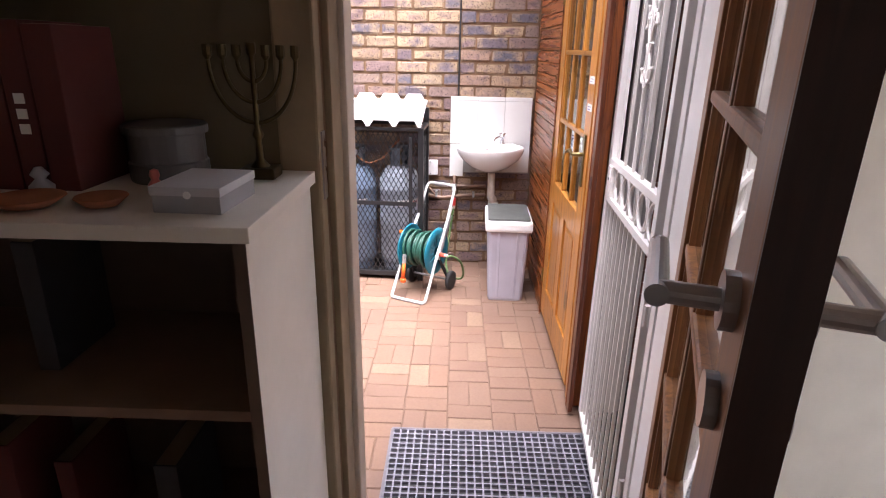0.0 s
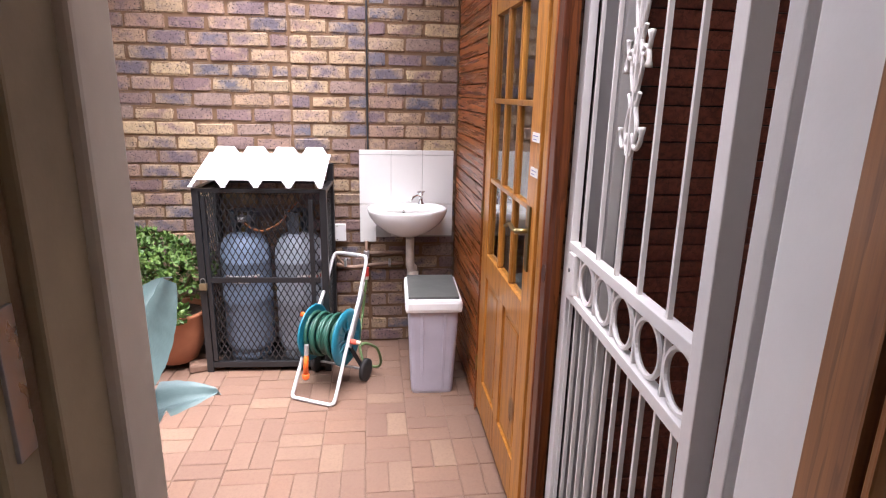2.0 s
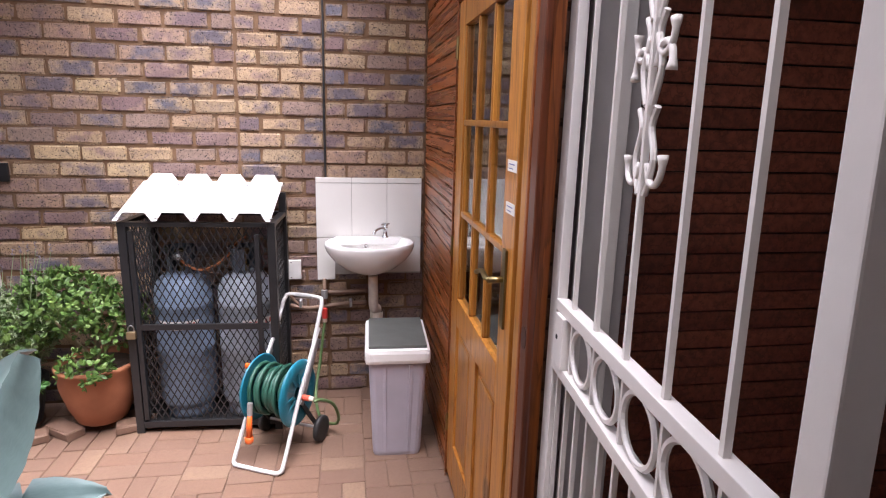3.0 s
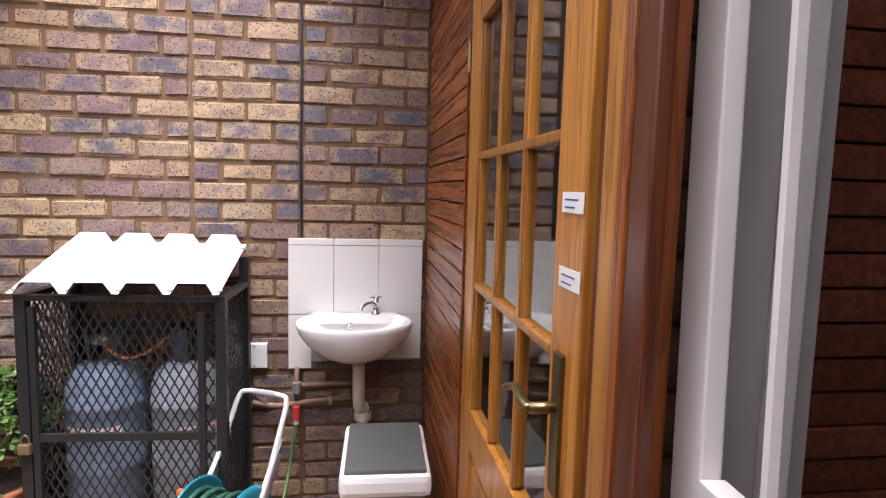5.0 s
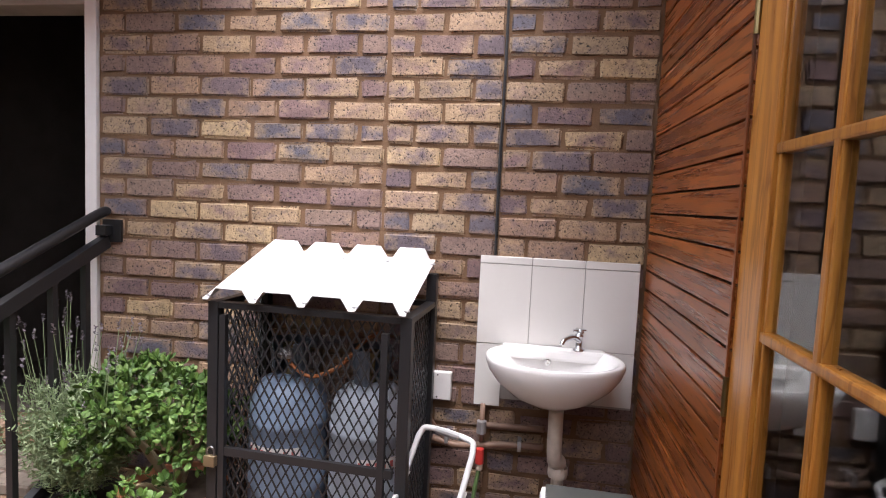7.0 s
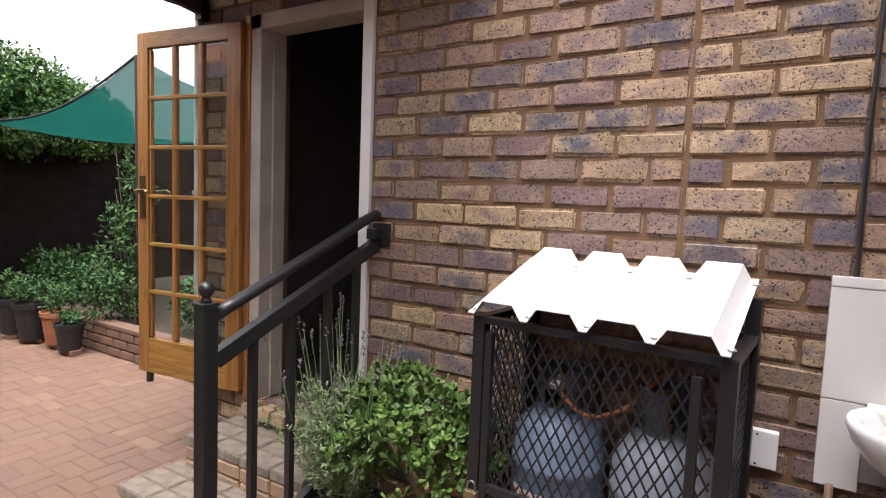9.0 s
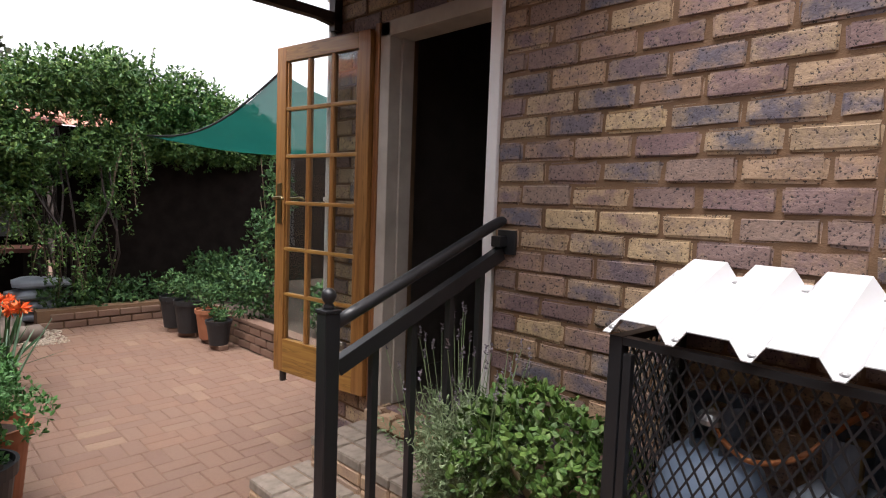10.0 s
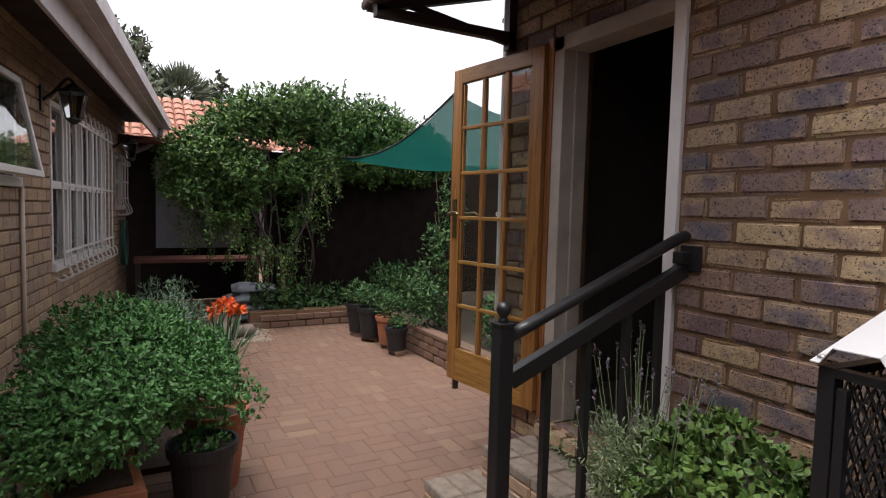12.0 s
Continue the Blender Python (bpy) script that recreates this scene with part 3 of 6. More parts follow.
def round_lever(parent, x, y, z, side):
    rose = part("rose", tube([(x, y, z), (x, y + side * 0.012, z)], 0.026, 20), STEEL, parent, smooth=False)
    b = tube([(x, y + side * 0.01, z), (x, y + side * 0.062, z)], 0.0105, 14)
    part("lever_neck", b, STEEL, rose)
    part("lever", tube([(x + 0.012, y + side * 0.062, z), (x - 0.135, y + side * 0.062, z)], 0.0105, 16), STEEL, rose, "brushed steel bar lever")


for side in (1, -1):
    round_lever(house_door, 0.875 - 0.062, side * 0.022, 1.281, side)
    part("keyhole_plate", tube([(0.813, side * 0.022, 1.185), (0.813, side * 0.034, 1.185)], 0.026, 20), STEEL, house_door)

# french door in the brick wall, swung out
french_door = glazed_door("door_3", "golden varnished glazed door with eighteen small panes, swung open", 0.76, 1.915, 3, 6, 0.20, 1.83, OAK_Z, OAK_X, False, None, 0.04, 0.085)
french_door.matrix_world = pose(-2.59, 4.222, 0.455, 0, 0, 188.0)
lever_plate(french_door, (0.76 - 0.045, 0.02, 1.04), 1, -1, BRASS, 0.10)
lever_plate(french_door, (0.76 - 0.045, -0.02, 1.04), -1, -1, BRASS, 0.10)
part("bolt", tube([(0.69, 0.0, -0.06), (0.69, 0.0, 0.02)], 0.02, 8), DARK_TIMBER, french_door, "dark foot bolt")
fr = thing("door_frame", "grey-cream painted timber frame of the brick outbuilding door", "door frame", kind="structure")
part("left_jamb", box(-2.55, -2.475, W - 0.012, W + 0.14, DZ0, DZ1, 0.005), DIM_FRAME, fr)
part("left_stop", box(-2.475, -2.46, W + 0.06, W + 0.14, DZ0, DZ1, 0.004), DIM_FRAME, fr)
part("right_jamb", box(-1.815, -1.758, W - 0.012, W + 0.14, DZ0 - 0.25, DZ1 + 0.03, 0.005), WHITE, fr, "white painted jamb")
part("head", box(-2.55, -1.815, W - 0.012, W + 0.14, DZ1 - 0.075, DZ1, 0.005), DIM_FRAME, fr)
part("brown_strip", box(-2.586, -2.55, W - 0.02, W + 0.02, DZ0, DZ1, 0.004), BROWN_Z, fr, "brown stained hinge strip")

# ---- windows of the house ----
def window(name, label, x0, x1, z0, z1, cols, bars):
    w = thing(name, label, "window", kind="structure")
    w.matrix_world = HOUSE
    f = 0.045
    part("frame", box(x0, x0 + f, 0.0, 0.1, z0, z1, 0.003), WHITE, w)
    part("frame", box(x1 - f, x1, 0.0, 0.1, z0, z1, 0.003), WHITE, w)
    part("frame", box(x0 + f, x1 - f, 0.0, 0.1, z1 - f, z1, 0.003), WHITE, w)
    part("sill", box(x0 - 0.03, x1 + 0.03, -0.03, 0.1, z0 - 0.03, z0 + 0.03, 0.004), WHITE, w)
    step = (x1 - x0) / cols
    for i in range(1, cols):
        part("mullion", box(x0 + i * step - 0.022, x0 + i * step + 0.022, 0.01, 0.08, z0, z1, 0.003), WHITE, w)
    zm = z0 + (z1 - z0) * 0.5
    part("transom", box(x0 + f, x1 - f, 0.012, 0.078, zm - 0.03, zm + 0.03, 0.003), WHITE, w)
    for i in range(cols):
        for a, b in ((z0, zm), (zm, z1)):
            part("pane", box(x0 + i * step, x0 + (i + 1) * step, 0.045, 0.049, a, b), DARK_GLASS, w)
    part("curtain", box(x0, x1, 0.16, 0.18, z0, z1), painted("dim_curtain", (0.6, 0.56, 0.58), 0.9, 0.1), w, "dim curtain behind the glass")
    if bars:
        k = int((x1 - x0) / 0.22)
        for i in range(k + 1):
            x = x0 + 0.02 + (x1 - x0 - 0.04) * i / k
            pts = [(x, -0.01, z1), (x, -0.07, z1 - 0.04), (x, -0.07, z0 + 0.12), (x, -0.10, z0 + 0.02), (x, -0.12, z0 - 0.06), (x, -0.06, z0 - 0.10), (x, -0.01, z0 - 0.08)]
            part("burglar_bar", tube(bend(pts, 3), 0.008, 6), WHITE_METAL, w)
        for z in (z0 + 0.12, zm, z1 - 0.1):
            part("cross_bar", box(x0, x1, -0.082, -0.062, z - 0.008, z + 0.008), WHITE_METAL, w)
    return w


window("window_1", "white steel house window with its top sash pushed open", *WIN[0], 1, False)
w2 = window("window_2", "white house window behind curved white burglar bars", *WIN[1], 4, True)
window("window_3", "small white house window near the gutter", *WIN[2], 1, True)
# pushed-out sash
sash = part("sash", box(3.49, 4.33, -0.006, 0.006, -0.57, 0.0), DARK_GLASS, bpy.data.objects["window_1"], "open glazed sash")
b2 = bmesh.new()
for q in ((3.46, 3.5, -0.02, 0.02, -0.61, 0), (4.32, 4.36, -0.02, 0.02, -0.61, 0), (3.5, 4.32, -0.02, 0.02, -0.61, -0.57), (3.5, 4.32, -0.02, 0.02, -0.04, 0)):
    box(*q, 0.003, bm=b2)
part("sash_frame", b2, WHITE_METAL, sash)
sash.matrix_local = pose(0, -0.02, 2.25, -11, 0, 0)

# ---- steps, railing ----
def joined(name, boxes, mat, parent, label=""):
    """Many small rounded blocks in one mesh: (pose, length, width, height)."""
    V, F = [], []
    for m, l, w, h in boxes:
        c, o = 0.005, len(V)
        ring = [(-1, -1), (1, -1), (1, 1), (-1, 1)]
        for z, s in ((0, 0), (h - c, 0), (h, c)):
            V += [m @ Vector((a * (l / 2 - s), b * (w / 2 - s), z)) for a, b in ring]
        for k in (0, 4):
            F += [[o + k + i, o + k + (i + 1) % 4, o + k + 4 + (i + 1) % 4, o + k + 4 + i] for i in range(4)]
        F.append([o + 8, o + 9, o + 10, o + 11])
    me = bpy.data.meshes.new(name)
    me.from_pydata(V, [], F)
    me.materials.append(mat)
    ob = new(name, me)
    ob.parent = parent
    return tagged(ob, label, kind="stuff")


STEP_X0, STEP_X1 = -2.70, -1.80
STEPS = [(3.62, 0.16, -2.685), (3.915, 0.315, -2.62)]
bm = bmesh.new()
for y0, z, x0 in STEPS:
    box(x0 + 0.008, STEP_X1 - 0.008, y0 + 0.008, W, -0.02, z - 0.008, bm=bm)
box(DX0 - 0.03, DX1 + 0.03, W - 0.03, W + 0.1, 0.2, DZ0 - 0.006, bm=bm)
steps = solid("steps", bm, MORTAR, "worn grey-brown brick steps up to the glazed door", "steps", "structure")
GREY_BRICK = brick_material("worn_step_brick", False, 0.55)
TREAD = painted("worn_grey_tread", (0.25, 0.205, 0.165), 0.9, 0.22, 0.0, 16)
step_top, step_front = brick_mesh("step_brick", 0.221, 0.109, 0.05, TREAD, 0.007, 1), brick_mesh("step_brick", 0.215, 0.04, 0.068, GREY_BRICK, 0.008, 2)
rng = random.Random(9)
for y0, z, x0 in STEPS:
    run = (STEP_X1 - x0) / 4
    for i in range(4):
        for j in range(3):
            piece("brick", step_top, steps, pose(x0 + (i + 0.5) * run, y0 + 0.052 + j * 0.112, z - 0.05 + rng.uniform(-0.002, 0.002), 0, 0, rng.uniform(-0.8, 0.8)) @ Matrix.Diagonal((run / 0.2265, 1, 1, 1)))
        for j in range(2):
            piece("brick", step_front, steps, pose(x0 + (i + 0.5) * run, y0 + 0.017, z - 0.052 - 0.073 * (j + 1) + 0.004, 0, 0, rng.uniform(-0.6, 0.6)) @ Matrix.Diagonal((run / 0.2265, 1, 1, 1)))
    for j in range(3):
        for k in range(2):
            piece("brick", step_front, steps, pose(x0 + 0.017, y0 + 0.12 + j * 0.112 * 1.9, z - 0.052 - 0.073 * (k + 1) + 0.004, 0, 0, 90))
for i in range(7):
    piece("brick", step_front, steps, pose(DX0 + 0.05 + i * 0.113, W - 0.025, DZ0 - 0.075, 0, 0, 90).copy() @ Matrix.Diagonal((0.5, 2.4, 1, 1)))

rail = thing("handrail", "black painted steel handrail with a ball-topped post beside the steps", "handrail", (-1.705, 3.39, 0))
part("post", box(-0.027, 0.027, -0.027, 0.027, 0, 1.145, 0.004), BLACK, rail)
part("post_cap", box(-0.03, 0.03, -0.03, 0.03, 1.145, 1.155, 0.002), BLACK, rail)
part("finial", moved(lathe([(0.0, 0), (0.018, 0.002), (0.016, 0.012), (0.012, 0.018), (0.02, 0.028), (0.025, 0.042), (0.021, 0.057), (0.011, 0.066), (0.0, 0.069)], 16), pose(0, 0, 1.155)), BLACK, rail, smooth=True)
part("top_rail", tube(bend([(0, 0.03, 1.108), (0, 0.42, 1.267), (0, 0.79, 1.42), (0, 0.845, 1.432)], 4), 0.022, 12), BLACK, rail, smooth=True)
part("lower_rail", bar((0, 0.03, 0.962), (0, 0.84, 1.303), 0.04, 0.055, bev=0.003), BLACK, rail)
part("foot_rail", bar((0, 0.03, 0.14), (0, 0.84, 0.50), 0.035, 0.035), BLACK, rail)
for y in (0.185, 0.36, 0.55, 0.72):
    part("baluster", box(-0.013, 0.013, y - 0.013, y + 0.013, 0.14 + y * 0.43, 0.95 + y * 0.42), BLACK, rail)
part("bracket", box(-0.02, 0.07, 0.842, 0.858, 1.30, 1.40, 0.003), BLACK, rail)
part("bracket", box(-0.02, 0.03, 0.80, 0.858, 1.33, 1.375, 0.003), BLACK, rail)


# ---- gas cage ----
def diamond_mesh(w, h, dx, dz, r):
    """Expanded metal: crossing slanted strands in the plane x, z."""
    b = bmesh.new()
    s = dz / dx
    k = -int(h / dz) - 1
    while k * dx < w:
        for sign in (1, -1):
            x0 = k * dx
            pts = []
            a, c = max(0.0, -x0), min(h / s, w - x0)
            if c > a:
                xa, xb = x0 + a, x0 + c
                if sign < 0:
                    xa, xb = w - xa, w - xb
                bar((xa, 0, a * s), (xb, 0, c * s), r, r * 1.6, b)
        k += 1
    return b


cage = thing("gas_cage", "black steel and expanded-mesh gas bottle cage under a white sheet roof", "gas cage", (-0.96, 3.86, 0), -3.0)
CW, CD, CH = 0.72, 0.36, 1.15
for x, y in ((0, 0), (CW, 0), (0, CD), (CW, CD)):
    part("post", box(x - 0.02, x + 0.02, y - 0.02, y + 0.02, 0, CH + y * 0.3, 0.003), BLACK, cage)
for z, k in ((0.05, 0.018), (CH - 0.012, 0.011)):
    part("front_rail", box(0.02, CW - 0.02, -0.018, 0.018, z - k, z + k, 0.002), BLACK, cage)
    part("back_rail", box(0.02, CW - 0.02, CD - 0.018, CD + 0.018, z - k, z + k, 0.002), BLACK, cage)
    for x in (0, CW):
        part("side_rail", box(x - 0.018, x + 0.018, 0.02, CD - 0.02, z - k, z + k, 0.002), BLACK, cage)
gate = part("cage_door", box(0.03, CW - 0.03, -0.022, -0.006, 0.585, 0.615), BLACK, cage)
part("door_stile", box(CW - 0.085, CW - 0.06, -0.024, -0.002, 0.08, CH - 0.06, 0.002), BLACK, gate)
part("door_stile", box(0.028, 0.052, -0.024, -0.002, 0.08, CH - 0.045, 0.002), BLACK, gate)
fm = part("front_mesh", diamond_mesh(CW - 0.06, CH - 0.09, 0.036, 0.066, 0.0034), BLACK, cage)
fm.location = (0.03, 0.0, 0.07)
for x in (0, CW):
    sm = part("side_mesh", diamond_mesh(CD - 0.02, CH - 0.10, 0.036, 0.066, 0.0034), BLACK, cage)
    sm.matrix_local = pose(x, 0.01, 0.07, 0, 0, 90)
part("floor_sheet", box(0, CW, 0, CD, 0.03, 0.036), BLACK, cage)
# trapezoid roof sheet: wide crests, narrow troughs
b2 = bmesh.new()
prof, x = [], -0.005
for k in range(4):
    prof += [(x, 0.0), (x + 0.024, 0.0), (x + 0.055, 0.042), (x + 0.165, 0.042)]
    x += 0.196
prof += [(x - 0.005, 0.0), (x + 0.018, 0.0)]
sx = (CW + 0.03) / (prof[-1][0] + 0.005)
rows = []
for y, z in ((-0.045, 1.16), (CD + 0.02, 1.308)):
    for t in (0, 0.003):
        rows.append([b2.verts.new((-0.027 + (px + 0.005) * sx, y, z + pz + t)) for px, pz in prof])
for i in range(len(prof) - 1):
    b2.faces.new((rows[1][i], rows[1][i + 1], rows[3][i + 1], rows[3][i]))
    b2.faces.new((rows[0][i + 1], rows[0][i], rows[2][i], rows[2][i + 1]))
    b2.faces.new((rows[0][i], rows[0][i + 1], rows[1][i + 1], rows[1][i]))
roof = part("roof_sheet", b2, ROOF_WHITE, cage, "white coated trapezoid roof sheet")
for k in range(5):
    for y, z in ((-0.02, 1.171), (CD - 0.02, 1.295)):
        x = -0.027 + (0.016 + k * 0.196) * sx
        part("roof_screw", lathe([(0.011, 0.0), (0.011, 0.004), (0.005, 0.008), (0, 0.009)], 10, at=(x, y, z)), GALV, roof)
lock = thing("padlock", "small brass and steel padlock hanging on the cage door", "padlock", (-0.955, 3.825, 0.545), -3.0)
part("lock_body", box(-0.022, 0.022, -0.012, 0.012, 0, 0.04, 0.004), painted("dull_brass", (0.33, 0.25, 0.15), 0.4, 0.15, 0.7), lock)
part("shackle", tube(bend([(-0.014, 0, 0.035), (-0.014, 0, 0.06), (0, 0, 0.072), (0.014, 0, 0.06), (0.014, 0, 0.035)], 4), 0.0035, 8), STEEL, lock)


GAS_DARK = painted("dark_grey_gas_paint", (0.10, 0.125, 0.16), 0.5, 0.15)


def gas_bottle(at, paint, label, turn):
    b = thing("gas_bottle", label, "gas bottle", at, turn, "gas bottles in the cage")
    b.scale = (1.0, 1.0, 1.055)
    prof = [(0.115, 0), (0.125, 0.0), (0.125, 0.05), (0.118, 0.055), (0.14, 0.07), (0.15, 0.1), (0.15, 0.36), (0.1525, 0.365), (0.1525, 0.385), (0.15, 0.39), (0.15, 0.60), (0.1525, 0.604), (0.1525, 0.62), (0.15, 0.624),
            (0.146, 0.68), (0.13, 0.725), (0.10, 0.755), (0.06, 0.77), (0.0, 0.775)]
    part("body", lathe(prof, 28), paint, b, smooth=True)
    # carrying collar with a gap
    c = bmesh.new()
    pts = [(0.062 * math.cos(a), 0.062 * math.sin(a)) for a in [radians(-60 + 300 * k / 20) for k in range(21)]]
    lo = [c.verts.new((x, y, 0.755)) for x, y in pts]
    hi = [c.verts.new((x * 1.3, y * 1.3, 0.90)) for x, y in pts]
    li = [c.verts.new((x * 0.95, y * 0.95, 0.755)) for x, y in pts]
    h2 = [c.verts.new((x * 1.24, y * 1.24, 0.90)) for x, y in pts]
    for i in range(20):
        c.faces.new((lo[i], lo[i + 1], hi[i + 1], hi[i]))
        c.faces.new((li[i + 1], li[i], h2[i], h2[i + 1]))
        c.faces.new((hi[i], hi[i + 1], h2[i + 1], h2[i]))
    part("collar", c, GAS_DARK, b, "dark grey carrying collar")
    v = lathe([(0.022, 0.77), (0.022, 0.80), (0.014, 0.805), (0.014, 0.86), (0.03, 0.862), (0.03, 0.885), (0.0, 0.888)], 14)
    part("valve", v, BRASS, b)
    s = bmesh.new()
    for k in range(10):
        a0, a1 = radians(-130 + 8 * k), radians(-130 + 8 * (k + 1))
        q = [s.verts.new((0.1535 * math.cos(a), 0.1535 * math.sin(a), z)) for a, z in ((a0, 0.50), (a1, 0.50), (a1, 0.545), (a0, 0.545))]
        s.faces.new(q)
    st = part("sticker", s, PAPER, b, "white printed sticker")
    for k in range(7):
        a = radians(-126 + 11 * k)
        q = box(-0.006, 0.006, -0.001, 0.001, 0.512, 0.534)
        moved(q, Matrix.Translation((0.1545 * math.cos(a), 0.1545 * math.sin(a), 0)) @ pose(0, 0, 0, 0, 0, math.degrees(a) + 90))
        part("print", q, PINK, st, "faded pink printing")
    return b


gas_bottle((-0.745, 4.03, 0.037), GAS, "worn blue-grey gas bottle with a white sticker in the cage", 0)
gas_bottle((-0.415, 4.02, 0.037), GAS_LIGHT, "worn pale grey gas bottle with a white sticker in the cage", 40)
pg = thing("gas_hose", "orange-brown gas hose joining the two bottles", "gas hose")
part("tube", tube(bend([(-0.745, 4.0, 0.93), (-0.70, 3.96, 0.90), (-0.62, 3.94, 0.875), (-0.52, 3.95, 0.92), (-0.45, 4.02, 1.0), (-0.42, 4.1, 1.02)]), 0.0075, 8), painted("orange_hose", (0.45, 0.16, 0.05), 0.5), pg, smooth=True)
part("regulator", lathe([(0.0, 0), (0.035, 0.004), (0.04, 0.02), (0.03, 0.035), (0.012, 0.04), (0.0, 0.05)], 16, at=(-0.745, 4.0, 0.92)), GALV, pg)

# ---- wash basin, splashback ----
TX0, TX1, TZ0, TZ1 = -0.04, 0.578, 0.728, 1.335
splash = thing("splashback", "white tiled splashback on the brick wall, its edge chipped", "splashback")
part("backing", box(TX0, TX1, W - 0.012, W + 0.012, TZ0 + 0.03, TZ1), GROUT, splash)
for i in range(3):
    for z0, z1 in ((0.985, TZ1 - 0.028), (TZ0 + (0.0 if i == 0 else 0.04), 0.982)):
        w = (TX1 - TX0) / 3
        x0 = TX0 + i * w
        part("tile", box(x0 + 0.001, x0 + w - 0.001 - (0.1 if i == 0 and z1 < 1 else 0), W - 0.020, W - 0.011, z0, z1, 0.0015), TILE, splash)
    part("tile", box(TX0 + i * (TX1 - TX0) / 3 + 0.001, TX0 + (i + 1) * (TX1 - TX0) / 3 - 0.001, W - 0.022, W - 0.011, TZ1 - 0.026, TZ1 + 0.004, 0.003), TILE, splash)

basin = thing("wash_basin", "white ceramic wall basin fixed over the splashback", "wash basin", (0.265, 4.06, 0.98))
bowl = lathe([(0.0, -0.178), (0.16, -0.175), (0.32, -0.165), (0.58, -0.135), (0.82, -0.085), (0.95, -0.04), (1.0, -0.005), (0.995, 0.01), (0.975, 0.014), (0.90, 0.012), (0.85, -0.004), (0.78, -0.05), (0.6, -0.095), (0.3, -0.115), (0.0, -0.12)], 48, sx=0.253, sy=0.20)
for v in bowl.verts:
    v.co.y = min(v.co.y, 0.165)
    if v.co.y > 0.05 and v.co.z > -0.004:
        v.co.z = max(v.co.z, 0.012)
part("bowl", bowl, CERAMIC, basin, smooth=True)
part("back_ledge", box(-0.2, 0.2, 0.10, 0.166, -0.03, 0.0155, 0.012), CERAMIC, basin, smooth=False)
part("overflow", moved(lathe([(0.013, 0), (0.013, 0.004), (0.008, 0.005), (0.0, 0.003)], 14), pose(-0.02, 0.092, -0.032, 90, 0, 0)), CHROME, basin)
tap = part("tap", lathe([(0.022, 0), (0.022, 0.006), (0.014, 0.012), (0.012, 0.05), (0.016, 0.055), (0.016, 0.065), (0.006, 0.07), (0.006, 0.085), (0.0, 0.086)], 14, at=(0.095, 0.125, 0.014)), CHROME, basin, "chrome tap", smooth=True)
part("spout", tube(bend([(0.095, 0.12, 0.055), (0.07, 0.10, 0.072), (0.035, 0.07, 0.062), (0.025, 0.06, 0.045)], 5), 0.009, 10), CHROME, tap, smooth=True)
for k in range(2):
    a = radians(20 + 90 * k)
    part("tap_handle", tube([(0.095 - 0.026 * math.cos(a), 0.125 - 0.026 * math.sin(a), 0.092), (0.095 + 0.026 * math.cos(a), 0.125 + 0.026 * math.sin(a), 0.092)], 0.006, 8), CHROME, tap)
drain = part("waste_pipe", tube(bend([(0.02, 0.03, -0.195), (0.02, 0.03, -0.26), (0.022, 0.03, -0.37), (0.03, 0.04, -0.40), (0.05, 0.06, -0.405)], 5), 0.028, 14), PVC, basin, "stained white waste pipe", smooth=True)
part("waste_nut", lathe([(0.036, 0), (0.038, 0.01), (0.038, 0.03), (0.036, 0.04)], 14, at=(0.04, 0.05, -0.46)), PVC, drain)
part("waste_tail", tube([(0.04, 0.05, -0.62), (0.04, 0.05, -0.40)], 0.024, 12), PVC, drain)
pipes = thing("water_pipes", "brown copper water pipes with brackets on the brick wall", "water pipes")
part("pipe", tube(bend([(-0.02, W - 0.03, 0.648), (0.1, W - 0.03, 0.65), (0.25, W - 0.03, 0.655)]), 0.013, 10), COPPER, pipes, smooth=True)
part("pipe", tube(bend([(-0.20, W - 0.035, 0.575), (-0.1, W - 0.035, 0.555), (0.0, W - 0.035, 0.565), (0.12, W - 0.035, 0.578), (0.25, W - 0.03, 0.58)]), 0.014, 10), COPPER, pipes, smooth=True)
part("pipe", tube(bend([(-0.22, W - 0.03, 0.66), (-0.19, W - 0.03, 0.62), (-0.15, W - 0.035, 0.575)]), 0.009, 8), COPPER, pipes, smooth=True)
part("pipe", tube([(0.0, W - 0.03, 0.54), (0.0, W - 0.03, 0.735)], 0.011, 10), COPPER, pipes, smooth=True)
part("valve", tube([(0.0, W - 0.045, 0.62), (0.0, W - 0.045, 0.67)], 0.02, 10), GALV, pipes)
for x, z in ((-0.22, 0.67), (-0.14, 0.585), (0.155, 0.582)):
    part("pipe_clip", box(x - 0.008, x + 0.008, W - 0.055, W, z - 0.022, z + 0.022, 0.004), GALV, pipes)
part("hose_coupling", tube([(0.0, W - 0.06, 0.50), (0.0, W - 0.06, 0.56)], 0.017, 12), painted("red_plastic", (0.6, 0.05, 0.04), 0.4), pipes, "red hose coupling")
part("coupling_nut", tube([(0.0, W - 0.06, 0.475), (0.0, W - 0.06, 0.50)], 0.014, 12), PVC, pipes)

jb = thing("junction_box", "white plastic electrical junction box on the brick wall", "junction box", (-0.19, W, 0.793))
part("case", box(-0.057, 0.057, -0.032, 0.0, -0.057, 0.057, 0.004), BIN_WHITE, jb)
for z in (-0.046, 0.046):
    part("screw", tube([(0, -0.034, z), (0, -0.03, z)], 0.0035, 8), RUBBER, jb)

# black bead added to draw the dark wall joint; no cable runs here
cable = tube(bend([(0.017, W - 0.004, 1.34), (0.014, W - 0.004, 1.7), (0.02, W - 0.004, 2.1), (0.016, W - 0.004, 2.5), (0.018, W - 0.004, 2.95)]), 0.0055, 6)
